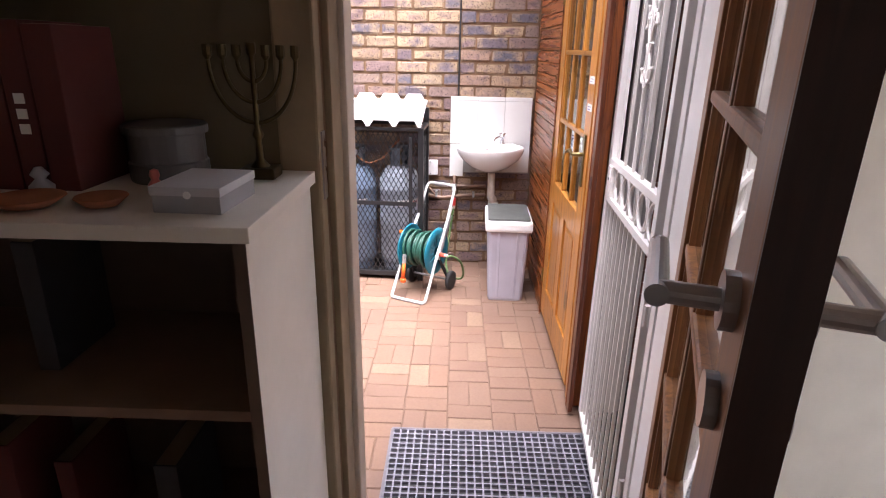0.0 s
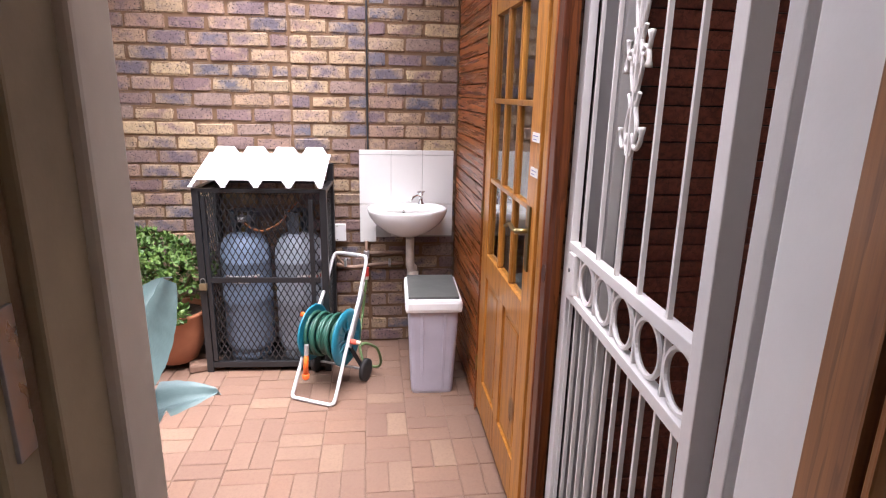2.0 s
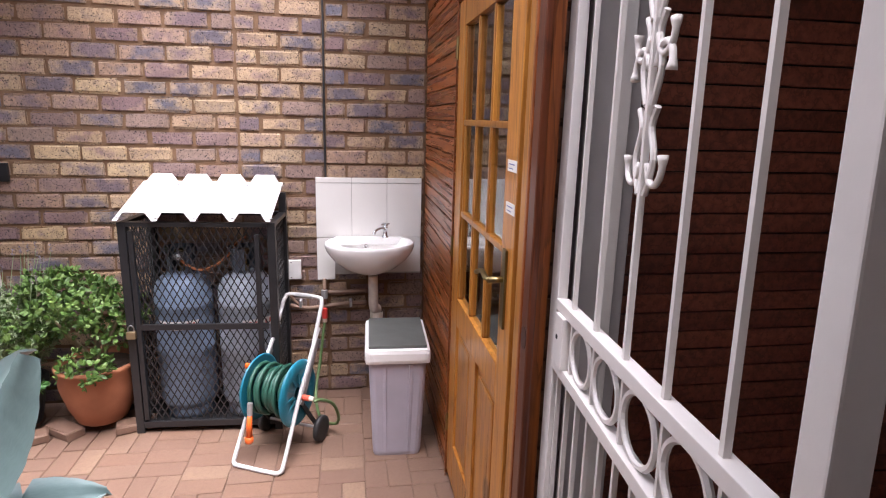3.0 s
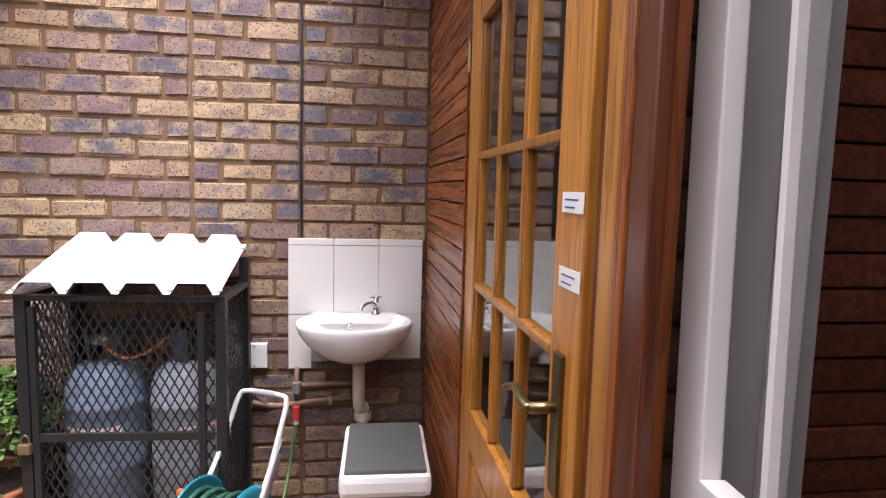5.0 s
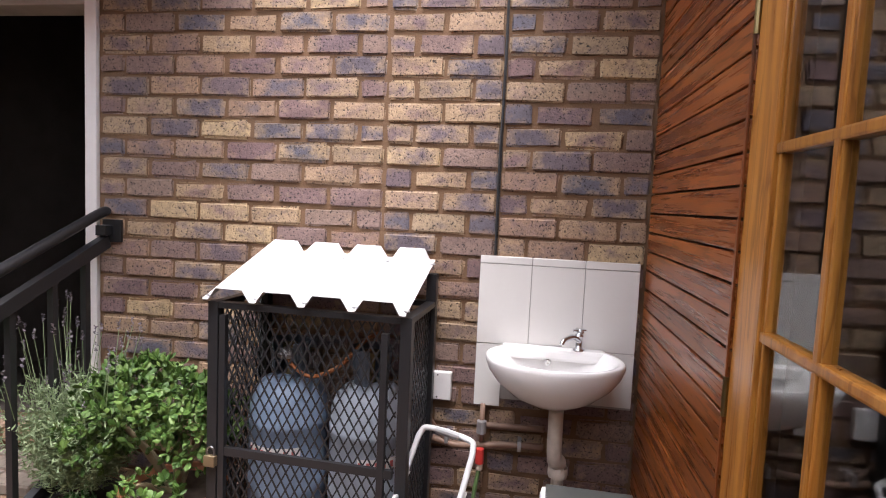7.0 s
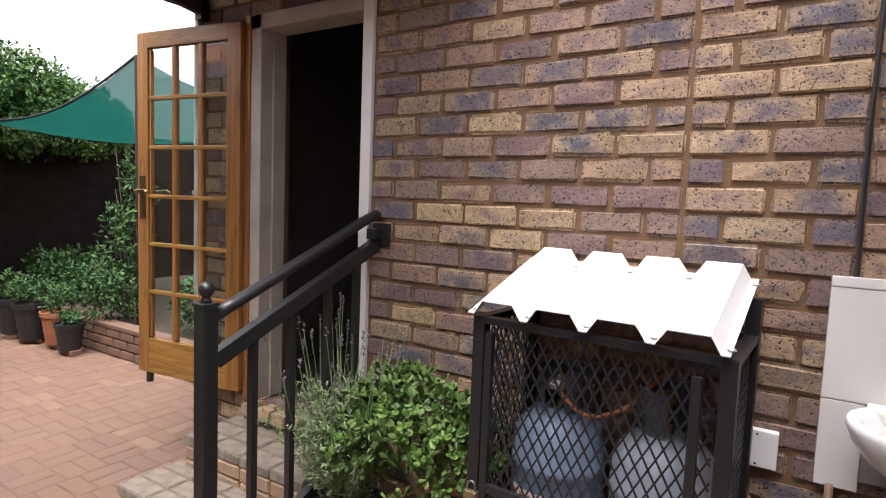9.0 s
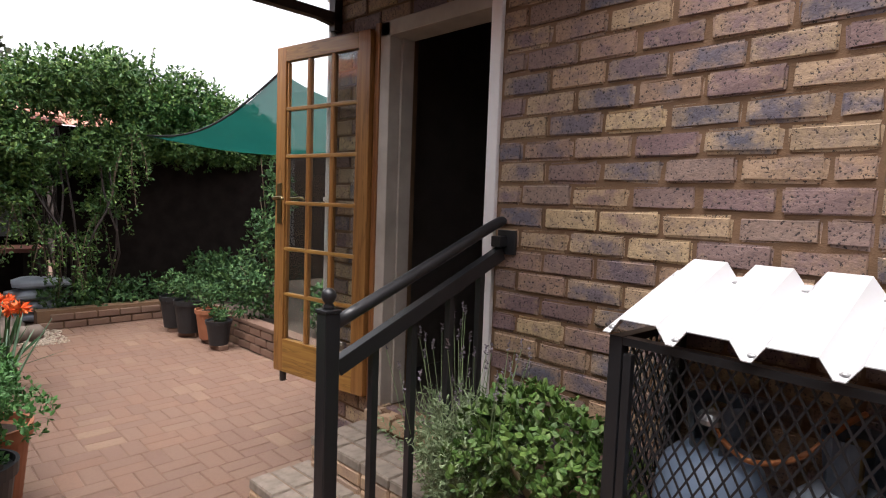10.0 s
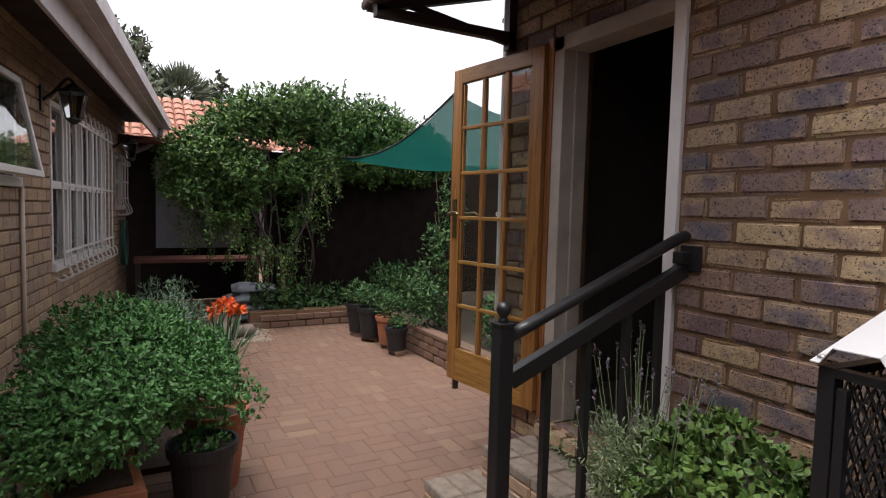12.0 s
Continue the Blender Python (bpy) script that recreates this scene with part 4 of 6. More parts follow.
solid("wall_cable", cable, RUBBER, "thin black bead added along the dark open joint of the brick wall", "cable")

solid("open_joint", box(0.0125, 0.0225, W + 0.001, W + 0.01, 1.34, 2.95), RUBBER, "dark open movement joint in the brick wall", "wall joint", "structure")

# ---- waste bin ----
bin_ob = thing("waste_bin", "lilac-grey plastic waste bin with a white rim and dark lid", "waste bin", (0.385, 3.645, 0), -2)
b2 = bmesh.new()
lev = [(0.0, 0.118, 0.165), (0.02, 0.122, 0.17), (0.525, 0.142, 0.205)]
rings = []
for z, hx, hy in lev:
    r = []
    for cx, cy, a0 in ((1, 1, 0), (-1, 1, 90), (-1, -1, 180), (1, -1, 270)):
        for k in range(4):
            a = radians(a0 + 30 * k)
            r.append(b2.verts.new((cx * (hx - 0.03) + 0.03 * math.cos(a), cy * (hy - 0.03) + 0.03 * math.sin(a), z)))
    rings.append(r)
for a, b in zip(rings, rings[1:]):
    for k in range(16):
        b2.faces.new((a[k], a[(k + 1) % 16], b[(k + 1) % 16], b[k]))
b2.faces.new(rings[0][::-1])
body = part("body", b2, BIN, bin_ob)
for x in (-0.065, 0.065):
    part("rib", bar((x * 0.9, -0.165, 0.02), (x, -0.206, 0.52), 0.018, 0.014, bev=0.003), BIN, body)
b2 = box(-0.16, 0.16, -0.225, 0.225, 0.52, 0.598, 0.022)
part("rim", b2, BIN_WHITE, bin_ob, "white plastic rim")
b2 = box(-0.142, 0.142, -0.205, 0.205, 0.595, 0.612, 0.007)
part("lid", b2, BIN_LID, bin_ob, "dark grey flap lid")
for x in (-0.09, 0.09):
    part("foot", box(x - 0.015, x + 0.015, -0.16, -0.13, -0.0, 0.012), BIN, bin_ob)

# ---- hose reel ----
reel = thing("hose_reel", "silver-framed garden hose reel with teal drum and green hose", "hose reel", (-0.305, 3.43, 0), -26)
loop = bend([(-0.118, 0.42, 0.60), (-0.128, 0.19, 0.30), (-0.135, 0.03, 0.05), (-0.125, 0.0, 0.014), (-0.09, -0.01, 0.012), (0.09, -0.01, 0.012), (0.125, 0.0, 0.014), (0.135, 0.03, 0.05), (0.128, 0.19, 0.30), (0.118, 0.42, 0.60)], 5)
part("lower_frame", tube(loop, 0.0105, 10), ROOF_WHITE, reel, "white coated tube frame", smooth=True)
loop = bend([(-0.118, 0.36, 0.52), (-0.115, 0.44, 0.66), (-0.11, 0.475, 0.72), (-0.08, 0.49, 0.742), (0.08, 0.49, 0.742), (0.11, 0.475, 0.72), (0.115, 0.44, 0.66), (0.118, 0.36, 0.52)], 5)
part("handle", tube(loop, 0.0105, 10), ROOF_WHITE, reel, "white coated handle", smooth=True)
part("grip_clip", tube([(-0.05, 0.49, 0.742), (0.05, 0.49, 0.742)], 0.0125, 10), GALV, reel)
for x in (-0.134, 0.134):
    part("side_plate", bar((x, 0.20, 0.27), (x * 0.92, 0.40, 0.55), 0.012, 0.034, bev=0.002), GALV, reel)
HX, HZ = 0.215, 0.325
drum = part("drum", moved(lathe([(0.05, -0.105), (0.05, 0.105)], 20), pose(0, HX, HZ, 0, 90, 0)), TEAL, reel)
for s in (-1, 1):
    prof = [(0.03, 0.0), (0.09, 0.004), (0.11, 0.012), (0.155, 0.014), (0.165, 0.006), (0.17, 0.0), (0.165, -0.006), (0.155, -0.003), (0.11, -0.004), (0.03, -0.006)]
    part("drum_flange", moved(lathe([(r, z * s) for r, z in prof], 32), pose(s * 0.108, HX, HZ, 0, 90, 0)), TEAL, drum, smooth=True)
    b2 = bmesh.new()
    for k in range(12):
        a = radians(30 * k)
        bar((s * 0.117, HX + 0.05 * math.cos(a), HZ + 0.05 * math.sin(a)), (s * 0.117, HX + 0.15 * math.cos(a), HZ + 0.15 * math.sin(a)), 0.008, 0.01, b2)
    part("flange_ribs", b2, TEAL, drum)
pts, rng = [], random.Random(3)
for layer in range(3):
    turns = 8
    for k in range(turns * 16):
        a = 2 * math.pi * k / 16
        f = k / (turns * 16)
        x = (-0.092 + 0.184 * f) * (1 if layer % 2 == 0 else -1)
        r = 0.075 + 0.021 * layer + 0.004 * math.sin(a * 0.31 + layer) + (0.012 * math.sin(f * 9) if layer == 2 else 0)
        pts.append((x + 0.012 * math.sin(a * 0.5 + layer * 2), HX + r * math.cos(a), HZ + r * math.sin(a)))
part("wound_hose", tube(pts, 0.0105, 7), HOSE, reel, "dark green hose wound on the drum", smooth=True)
nz = part("nozzle", tube([(-0.055, 0.045, 0.27), (-0.055, 0.03, 0.15)], 0.0, 12, radii=[0.012, 0.016]), ORANGE, reel, "orange spray nozzle", smooth=True)
part("nozzle_tip", moved(lathe([(0.014, 0), (0.021, 0.008), (0.021, 0.03), (0.014, 0.036), (0.0, 0.036)], 14), pose(-0.055, 0.03, 0.118)), ORANGE, nz, smooth=True)
part("nozzle_grip", tube([(-0.055, 0.052, 0.32), (-0.055, 0.044, 0.26)], 0.014, 10), GALV, nz)
part("crank_handle", tube([(-0.2, HX + 0.02, HZ + 0.09), (-0.125, HX + 0.02, HZ + 0.09)], 0.0, 12, radii=[0.016, 0.010]), ORANGE, reel, "orange crank handle", smooth=True)
part("inlet", tube([(0.13, HX, HZ - 0.02), (0.175, HX, HZ - 0.02)], 0.015, 12), painted("coral_plastic", (0.7, 0.12, 0.07), 0.4), reel)
part("inlet_nut", tube([(0.17, HX, HZ - 0.02), (0.20, HX, HZ - 0.02)], 0.012, 12), PVC, reel)
for s in (-1, 1):
    wh = part("wheel", moved(lathe([(0.0, -0.014), (0.05, -0.014), (0.068, -0.012), (0.07, 0.0), (0.068, 0.012), (0.05, 0.014), (0.0, 0.014)], 24), pose(s * 0.165, 0.34, 0.072, 0, 90, 0)), RUBBER, reel, smooth=True)
    part("wheel_strut", bar((s * 0.13, 0.20, 0.29), (s * 0.15, 0.34, 0.072), 0.012, 0.02), RUBBER, reel)
part("axle", tube([(-0.16, 0.34, 0.072), (0.16, 0.34, 0.072)], 0.008, 8), GALV, reel)
hose2 = tube(bend([(0.0, W - 0.06, 0.48), (-0.012, W - 0.08, 0.40), (-0.03, W - 0.12, 0.25), (-0.05, 3.98, 0.12), (-0.02, 3.82, 0.05), (0.06, 3.72, 0.06), (0.085, 3.66, 0.13), (0.06, 3.60, 0.24), (0.0, 3.53, 0.305), (-0.03, 3.51, 0.305)], 6), 0.0085, 8)
solid("garden_hose", hose2, painted("yellow_green_hose", (0.10, 0.17, 0.06), 0.45), "thin green garden hose from the wall tap to the reel", "hose", smooth=True)

# ---- security gate, open ----
gate = thing("security_gate", "white steel security gate with ring band and scrollwork, swung open", "gate", (0.529, 1.148, 0), -6.4)
gate.matrix_world = pose(0.529, 1.148, 0.0, 0, 0, -6.4) @ pose(0, 0, 0, -3.3, 0.87)
# local y runs from hinge to lock side, x is its thickness
GW, GZ0, GZ1 = 0.873, 0.12, 2.17
R0, R1 = 1.168, 1.315
RP = 0.1561   # pitch of the rings and upper bars
part("hinge_stile", box(-0.02, 0.02, -0.02, 0.02, GZ0, GZ1, 0.003), WHITE_METAL, gate)
part("lock_stile", box(-0.0125, 0.0125, GW + 0.008, GW + 0.076, GZ0, GZ1, 0.003), WHITE_METAL, gate)
for z in (GZ0 + 0.02, R0, R1, GZ1 - 0.02):
    part("rail", box(-0.015, 0.015, 0.02, GW + 0.006, z - 0.013, z + 0.013, 0.002), WHITE_METAL, gate)
for i in range(1, 12):
    y = RP * i / 2
    part("lower_bar", box(-0.005, 0.005, y - 0.005, y + 0.005, GZ0 + 0.03, R0 - 0.01), WHITE_METAL, gate)
for i in range(1, 6):
    y = RP * i
    part("upper_bar", box(-0.005, 0.005, y - 0.005, y + 0.005, R1 + 0.01, GZ1 - 0.03), WHITE_METAL, gate)
rr = (R1 - R0 - 0.026) / 2
for i in range(5):
    y = RP * (i + 0.5)
    b2 = bmesh.new()
    ring = [(0.0, y + (rr + 0.004) * math.cos(k * math.pi / 14), (R0 + R1) / 2 + (rr - 0.004) * math.sin(k * math.pi / 14)) for k in range(28)]
    tube(ring, 0.0065, 6, b2, closed=True)
    part("ring", b2, WHITE_METAL, gate)
    part("spacer", box(-0.006, 0.006, y + rr + 0.004, y + rr + 0.012, R0 + 0.01, R1 - 0.01), WHITE_METAL, gate)
lb = part("lock_box", box(-0.022, 0.022, RP * 5 + 0.006, GW - 0.02, R0 + 0.013, R1 - 0.013, 0.003), WHITE_METAL, gate)
part("keyhole", tube([(-0.024, GW - 0.045, 1.25), (-0.02, GW - 0.045, 1.25)], 0.006, 10), RUBBER, lb)

YM = RP * 3
for s in (-1, 1):
    for z in (1.66, 1.80, 1.93):
        b2 = tube(bend([(0, YM + s * 0.012, z - 0.055), (0, YM + s * 0.034, z), (0, YM + s * 0.018, z + 0.05), (0, YM + s * 0.034, z + 0.08)], 5), 0.0055, 7)
        part("scroll_stem", b2, WHITE_METAL, gate)
    for z, up in ((1.80, 1), (1.85, -1), (1.655, -1), (1.985, 1)):
        b2 = bmesh.new()
        pts = []
        for k in range(16):
            a = radians(200 * k / 15)
            r = 0.027
            pts.append((0, YM + s * (0.042 + r * math.cos(math.pi - a)), z + up * r * math.sin(a) * 1.25))
        tube(pts, 0.006, 7, b2, radii=[0.0055] * 14 + [0.0075, 0.009])
        part("scroll", b2, WHITE_METAL, gate, smooth=True)
post2 = thing("gate_post", "white steel hinge post of the security gate", "gate post", (0.548, 1.118, 0))
part("post", box(-0.018, 0.025, -0.016, 0.016, 0, 2.2, 0.003), WHITE_METAL, post2)
part("wall_strip", box(0.03, 0.05, -0.03, 0.05, 0, 2.2), DARK_TIMBER, post2, "dark strip behind the post")
for z in (0.45, 1.02, 1.9):
    part("hinge", tube([(-0.02, 0.034, z - 0.03), (-0.02, 0.034, z + 0.03)], 0.009, 8), WHITE_METAL, post2)

# ---- door mat ----
mat_ob = thing("door_mat", "grey plastic grid door mat on the paving", "door mat", (-0.245, 1.50, 0.006))
MAT_GREY = painted("grey_plastic_grid", (0.20, 0.19, 0.235), 0.45, 0.08)
MW, MD = 0.86, 0.47
nx, ny = 26, 14
for i in range(nx + 1):
    x = MW * i / nx
    part("slat", box(x - 0.0035, x + 0.0035, 0, MD, 0, 0.016), MAT_GREY, mat_ob)
for j in range(ny + 1):
    y = MD * j / ny
    part("cross_slat", box(0, MW, y - 0.0035, y + 0.0035, 0.001, 0.0165), MAT_GREY, mat_ob)
b2 = bmesh.new()
box(-0.008, MW + 0.008, -0.01, 0.0, 0, 0.019, 0.002, bm=b2)
box(-0.008, MW + 0.008, MD, MD + 0.01, 0, 0.019, 0.002, bm=b2)
box(-0.012, -0.0, 0, MD, 0, 0.019, 0.002, bm=b2)
box(MW, MW + 0.012, 0, MD, 0, 0.019, 0.002, bm=b2)
part("border", b2, painted("dark_plastic_border", (0.13, 0.125, 0.15), 0.45, 0.08), mat_ob)
part("backing", box(0, MW, 0, MD, 0, 0.002), RUBBER, mat_ob)

# ---- bookcase and what stands on it ----
BX1, BY0, BY1, BT = -0.297, 0.533, 0.93, 1.436
BX0 = -1.35
# browns of shelves and front edging carry the shade of a beige case
SHADED_BOARD = painted("shaded_shelf_board", (0.20, 0.125, 0.085), 0.5, 0.1)
case = thing("bookcase", "beige laminate bookcase with shade painted into its shelves and a pale side panel", "bookcase")
part("side_panel", box(BX1 - 0.02, BX1, BY0 + 0.012, BY1, 0.2, BT - 0.025, 0.001), BEIGE, case)
part("side_panel", box(BX0, BX0 + 0.02, BY0 + 0.012, BY1, 0.2, BT - 0.025, 0.001), BEIGE, case)
part("top", box(BX0 - 0.005, BX1 + 0.01, BY0, BY1 + 0.01, BT - 0.025, BT, 0.002), BEIGE, case)
part("edge_strip", box(BX1 - 0.02, BX1 - 0.0005, BY0 + 0.0105, BY0 + 0.0125, 0.2, BT - 0.025), painted("shaded_edging", (0.12, 0.075, 0.05), 0.5), case)
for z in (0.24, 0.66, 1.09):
    part("shelf", box(BX0 + 0.02, BX1 - 0.02, BY0 + 0.02, BY1 - 0.01, z, z + 0.02, 0.001), SHADED_BOARD, case, "shelf board painted brown for the shade inside")
part("back_board", box(BX0 + 0.02, BX1 - 0.02, BY1 - 0.008, BY1, 0.2, BT - 0.025), SHADED_SHELF, case)
part("plinth", box(BX0 + 0.02, BX1 - 0.02, BY0 + 0.03, BY0 + 0.045, 0.2, 0.24), BEIGE, case)


def book(x, y, z, w, h, d, mat, label, title=None, tilt=0.0):
    b = thing("book", label, "book", (x, y, z), group="books on the bookcase")
    b.matrix_world = pose(x, y, z, 0, tilt, 0)
    part("cover", box(0, w, 0, d, 0, h, 0.002), mat, b)
    part("page_block", box(0.003, w - 0.003, 0.004, d + 0.001, 0.003, h + 0.0005), TAN_BOOK, b)
    if title:
        for k in range(title):
            part("spine_lettering", box(w * 0.3, w * 0.7, -0.001, 0.0, h * (0.35 + 0.09 * k), h * (0.35 + 0.09 * k) + h * 0.06), PAPER, b, "pale spine lettering")


rng = random.Random(12)
x = -1.02
for w, mat, lab, tt in ((0.035, DARK_BOOK, "dark grey cloth-bound book", 0), (0.03, TAN_BOOK, "tan cloth-bound old book", 0), (0.035, DARK_BOOK, "thick dark book with pale spine letters", 6), (0.03, DARK_BOOK, "thick dark book with pale spine letters", 4),
                        (0.04, GREEN_BOOK, "dark green cloth-bound book", 0), (0.035, TAN_BOOK, "tan cloth-bound old book", 0), (0.05, RED_BOOK, "dark red cloth-bound book", 0), (0.045, RED_BOOK, "dark red cloth-bound book", 3), (0.05, RED_BOOK, "dark red cloth-bound book", 0)):
    book(x, 0.72, BT, w, rng.uniform(0.24, 0.29), 0.17, mat, lab, tt)
    x += w + 0.003
for z in (0.26, 0.68, 1.11):
    x = -1.30
    while x < -0.55:
        w = rng.uniform(0.025, 0.05)
        if rng.random() < (0.25 if z > 0.9 else 0.5):
            book(x, 0.66, z, w, rng.uniform(0.2, 0.27), 0.18, rng.choice((DARK_BOOK, DARK_BOOK, RED_BOOK)), "worn cloth-bound book on a dark shelf")
        x += w + 0.003
PALE_LID = painted("pale_grey_card", (0.52, 0.51, 0.53), 0.55, 0.04)
bx = thing("card_box", "flat grey card box with a lid on the bookcase", "box", (-0.458, 0.60, BT), -2)
part("box_body", box(0, 0.108, 0, 0.14, 0, 0.034, 0.001), GREY_CARD, bx)
part("lid", box(-0.002, 0.110, -0.002, 0.142, 0.028, 0.042, 0.001), PALE_LID, bx)
part("thumb_notch", tube([(0.058, -0.0035, 0.03), (0.058, -0.002, 0.03)], 0.006, 12), PAPER, bx)
TIN_GREY = painted("dull_grey_tin", (0.11, 0.10, 0.098), 0.5, 0.12)
pot = thing("round_tin", "dull grey round tin standing on the bookcase", "tin", (-0.545, 0.845, BT))
part("tin_body", lathe([(0, 0), (0.07, 0), (0.072, 0.005), (0.072, 0.035), (0.0685, 0.038), (0.0685, 0.088), (0, 0.088)], 28), TIN_GREY, pot)
part("lid", lathe([(0.0, 0.0885), (0.075, 0.0885), (0.076, 0.092), (0.076, 0.103), (0.072, 0.106), (0.0, 0.108)], 28), TIN_GREY, pot, "pressed tin lid")
OLD_BRASS = painted("tarnished_brass", (0.10, 0.07, 0.03), 0.45, 0.2, 0.9)
men = thing("candelabrum", "brass seven-branched candelabrum on the bookcase", "candelabrum", (-0.377, 0.87, BT))
men.scale = (0.98, 0.98, 1.2)
part("base", box(-0.035, 0.035, -0.03, 0.03, 0, 0.018, 0.004), OLD_BRASS, men)
part("stem", lathe([(0.02, 0.018), (0.008, 0.03), (0.006, 0.06), (0.012, 0.07), (0.006, 0.08), (0.005, 0.19), (0.009, 0.195), (0.009, 0.21), (0, 0.21)], 14), OLD_BRASS, men, smooth=True)
for k in (1, 2, 3):
    r = 0.028 * k
    b2 = tube([(r * math.cos(a), 0, 0.185 + r * math.sin(a) * 1.15) for a in [math.pi + math.pi * i / 20 for i in range(21)]], 0.004, 8)
    part("branch", b2, OLD_BRASS, men, smooth=True)
    for s in (-1, 1):
        part("candle_cup", lathe([(0.004, 0), (0.009, 0.006), (0.009, 0.022), (0, 0.022)], 10, at=(s * r, 0, 0.185)), OLD_BRASS, men)
fig = solid("figurine", lathe([(0.0, 0), (0.014, 0.001), (0.012, 0.016), (0.006, 0.024), (0.009, 0.031), (0.007, 0.04), (0, 0.043)], 12), PINK, "tiny pink ornament standing on the bookcase", "ornament", at=(-0.515, 0.725, BT), smooth=True)
for x, y, r in ((-0.665, 0.615, 0.055), (-0.555, 0.63, 0.04)):
    solid("dish", lathe([(0, 0), (r * 0.6, 0.002), (r, 0.016), (r * 0.96, 0.018), (r * 0.6, 0.006), (0, 0.005)], 22), TERRACOTTA, "small shallow brown dish on the bookcase", "dish", at=(x, y, BT), smooth=True)
solid("ornament", lathe([(0, 0), (0.018, 0.001), (0.02, 0.014), (0.008, 0.026), (0.015, 0.034), (0.006, 0.046), (0, 0.047)], 12), GREY_CARD, "small pale stone ornament on the bookcase", "ornament", at=(-0.70, 0.70, BT), smooth=True)
sh2 = thing("wall_shelf", "dark wall shelf hanging above the bookcase", "shelf", (-1.35, 0.70, 1.80))
part("board", box(0, 0.93, 0, 0.22, 0, 0.03, 0.003), DARK_TIMBER, sh2)
part("bracket", box(0.3, 0.33, 0.17, 0.22, -0.1, 0.0), DARK_TIMBER, sh2)

# ---- plants ----
def leaf_mesh(name, leaves, mat, parent, label=""):
    """Folded leaves: (root, direction, side, length, width)."""
    V, F = [], []
    for p, d, s, l, w in leaves:
        o, nrm = len(V), d.cross(s)
        V += [p, p + d * l * 0.35 + s * w * 0.42 + nrm * w * 0.12, p + d * l * 0.75 + s * w * 0.46 + nrm * w * 0.1, p + d * l,
              p + d * l * 0.75 - s * w * 0.46 + nrm * w * 0.1, p + d * l * 0.35 - s * w * 0.42 + nrm * w * 0.12]
        F += [(o, o + 1, o + 2, o + 3), (o, o + 3, o + 4, o + 5)]
    me = bpy.data.meshes.new(name)
    me.from_pydata(V, [], F)
    me.materials.append(mat)
    ob = new(name, me)
    ob.parent = parent
    return tagged(ob, label, kind="stuff")


def rand_dir(rng, up=0.0):
    while True:
        v = Vector((rng.uniform(-1, 1), rng.uniform(-1, 1), rng.uniform(-1, 1)))
        if 0.05 < v.length < 1:
            v = v.normalized() + Vector((0, 0, up))
            return v.normalized()


def crown(rng, blobs, count, l, w, per=6, up=0.35, hollow=0.55):
    """Leaf rosettes over rough blobs (centre, radii)."""
    out = []
    vol = [b[1][0] * b[1][1] * b[1][2] for b in blobs]
    for _ in range(count):
        c, r = rng.choices(blobs, vol)[0]
        d = rand_dir(rng, 0.15)
        k = hollow + (1.04 - hollow) * rng.random() ** 0.6
        tip = Vector(c) + Vector((d.x * r[0], d.y * r[1], d.z * r[2])) * k * (1 + 0.22 * noise.noise(d * 2.3 + Vector(c)))
        axis = (d + Vector((0, 0, up))).normalized()
        for i in range(per):
            q = (axis * rng.uniform(0.2, 1.0) + rand_dir(rng) * 0.9).normalized()
            s = q.cross(axis + rand_dir(rng) * 0.3)
            if s.length < 1e-3:
                continue
            ll = l * rng.uniform(0.6, 1.15)
            out.append((tip - axis * l * 0.3 * rng.random(), q, s.normalized(), ll, w * ll / l))
    return out


def branches(rng, root, tips, r0, bm=None):
    b = bm or bmesh.new()
    for t in tips:
        mid = Vector(root) * 0.5 + Vector(t) * 0.5 + Vector((rng.uniform(-0.03, 0.03), rng.uniform(-0.03, 0.03), 0.02))
        tube(bend([root, mid, t], 3), r0, 6, b, radii=[r0, r0 * 0.9, r0 * 0.8, r0 * 0.7, r0 * 0.6, r0 * 0.45, r0 * 0.3])
    return b


def flower_pot(name, label, at, r, h, mat, taper=0.72, rim=True, round_=False):
    p = thing(name, label, "plant pot", at)
    if round_:
        prof = [(0, 0), (r * 0.55, 0), (r * 0.62, h * 0.03), (r * 0.82, h * 0.3), (r * 0.96, h * 0.62), (r, h * 0.92), (r * 1.03, h * 0.95), (r * 1.03, h), (r * 0.92, h), (r * 0.9, h * 0.88), (0, h * 0.86)]
    else:
        prof = [(0, 0), (r * taper, 0), (r * (taper + (1 - taper) * 0.85), h * 0.85), (r * 1.04, h * 0.86), (r * 1.06, h), (r * 0.97, h), (r * 0.95, h * 0.92), (0, h * 0.9)]
    part("pot_body", lathe(prof, 28), mat, p, smooth=not rim)
    part("soil", lathe([(0, h * 0.93), (r * 0.93, h * 0.91)], 20), SOIL, p)
    return p


rng = random.Random(21)
# jade plant in its terracotta pot
jp = flower_pot("terracotta_pot", "round terracotta pot raised on broken bricks by the brick wall", (-1.19, 3.97, 0.045), 0.198, 0.33, TERRACOTTA, round_=True, rim=False)
jade = thing("jade_plant", "bushy green jade plant with thick stems in the terracotta pot", "potted plant", (-1.19, 3.98, 0.33))
tips = [(-0.15, -0.12, 0.33), (0.1, -0.15, 0.2), (0.0, 0.05, 0.4), (-0.25, 0.0, 0.26), (0.15, 0.02, 0.33), (-0.05, -0.2, 0.12), (0.1, 0.12, 0.3)]
JADE_STEM = painted("jade_stem", (0.24, 0.19, 0.11), 0.7, 0.15)
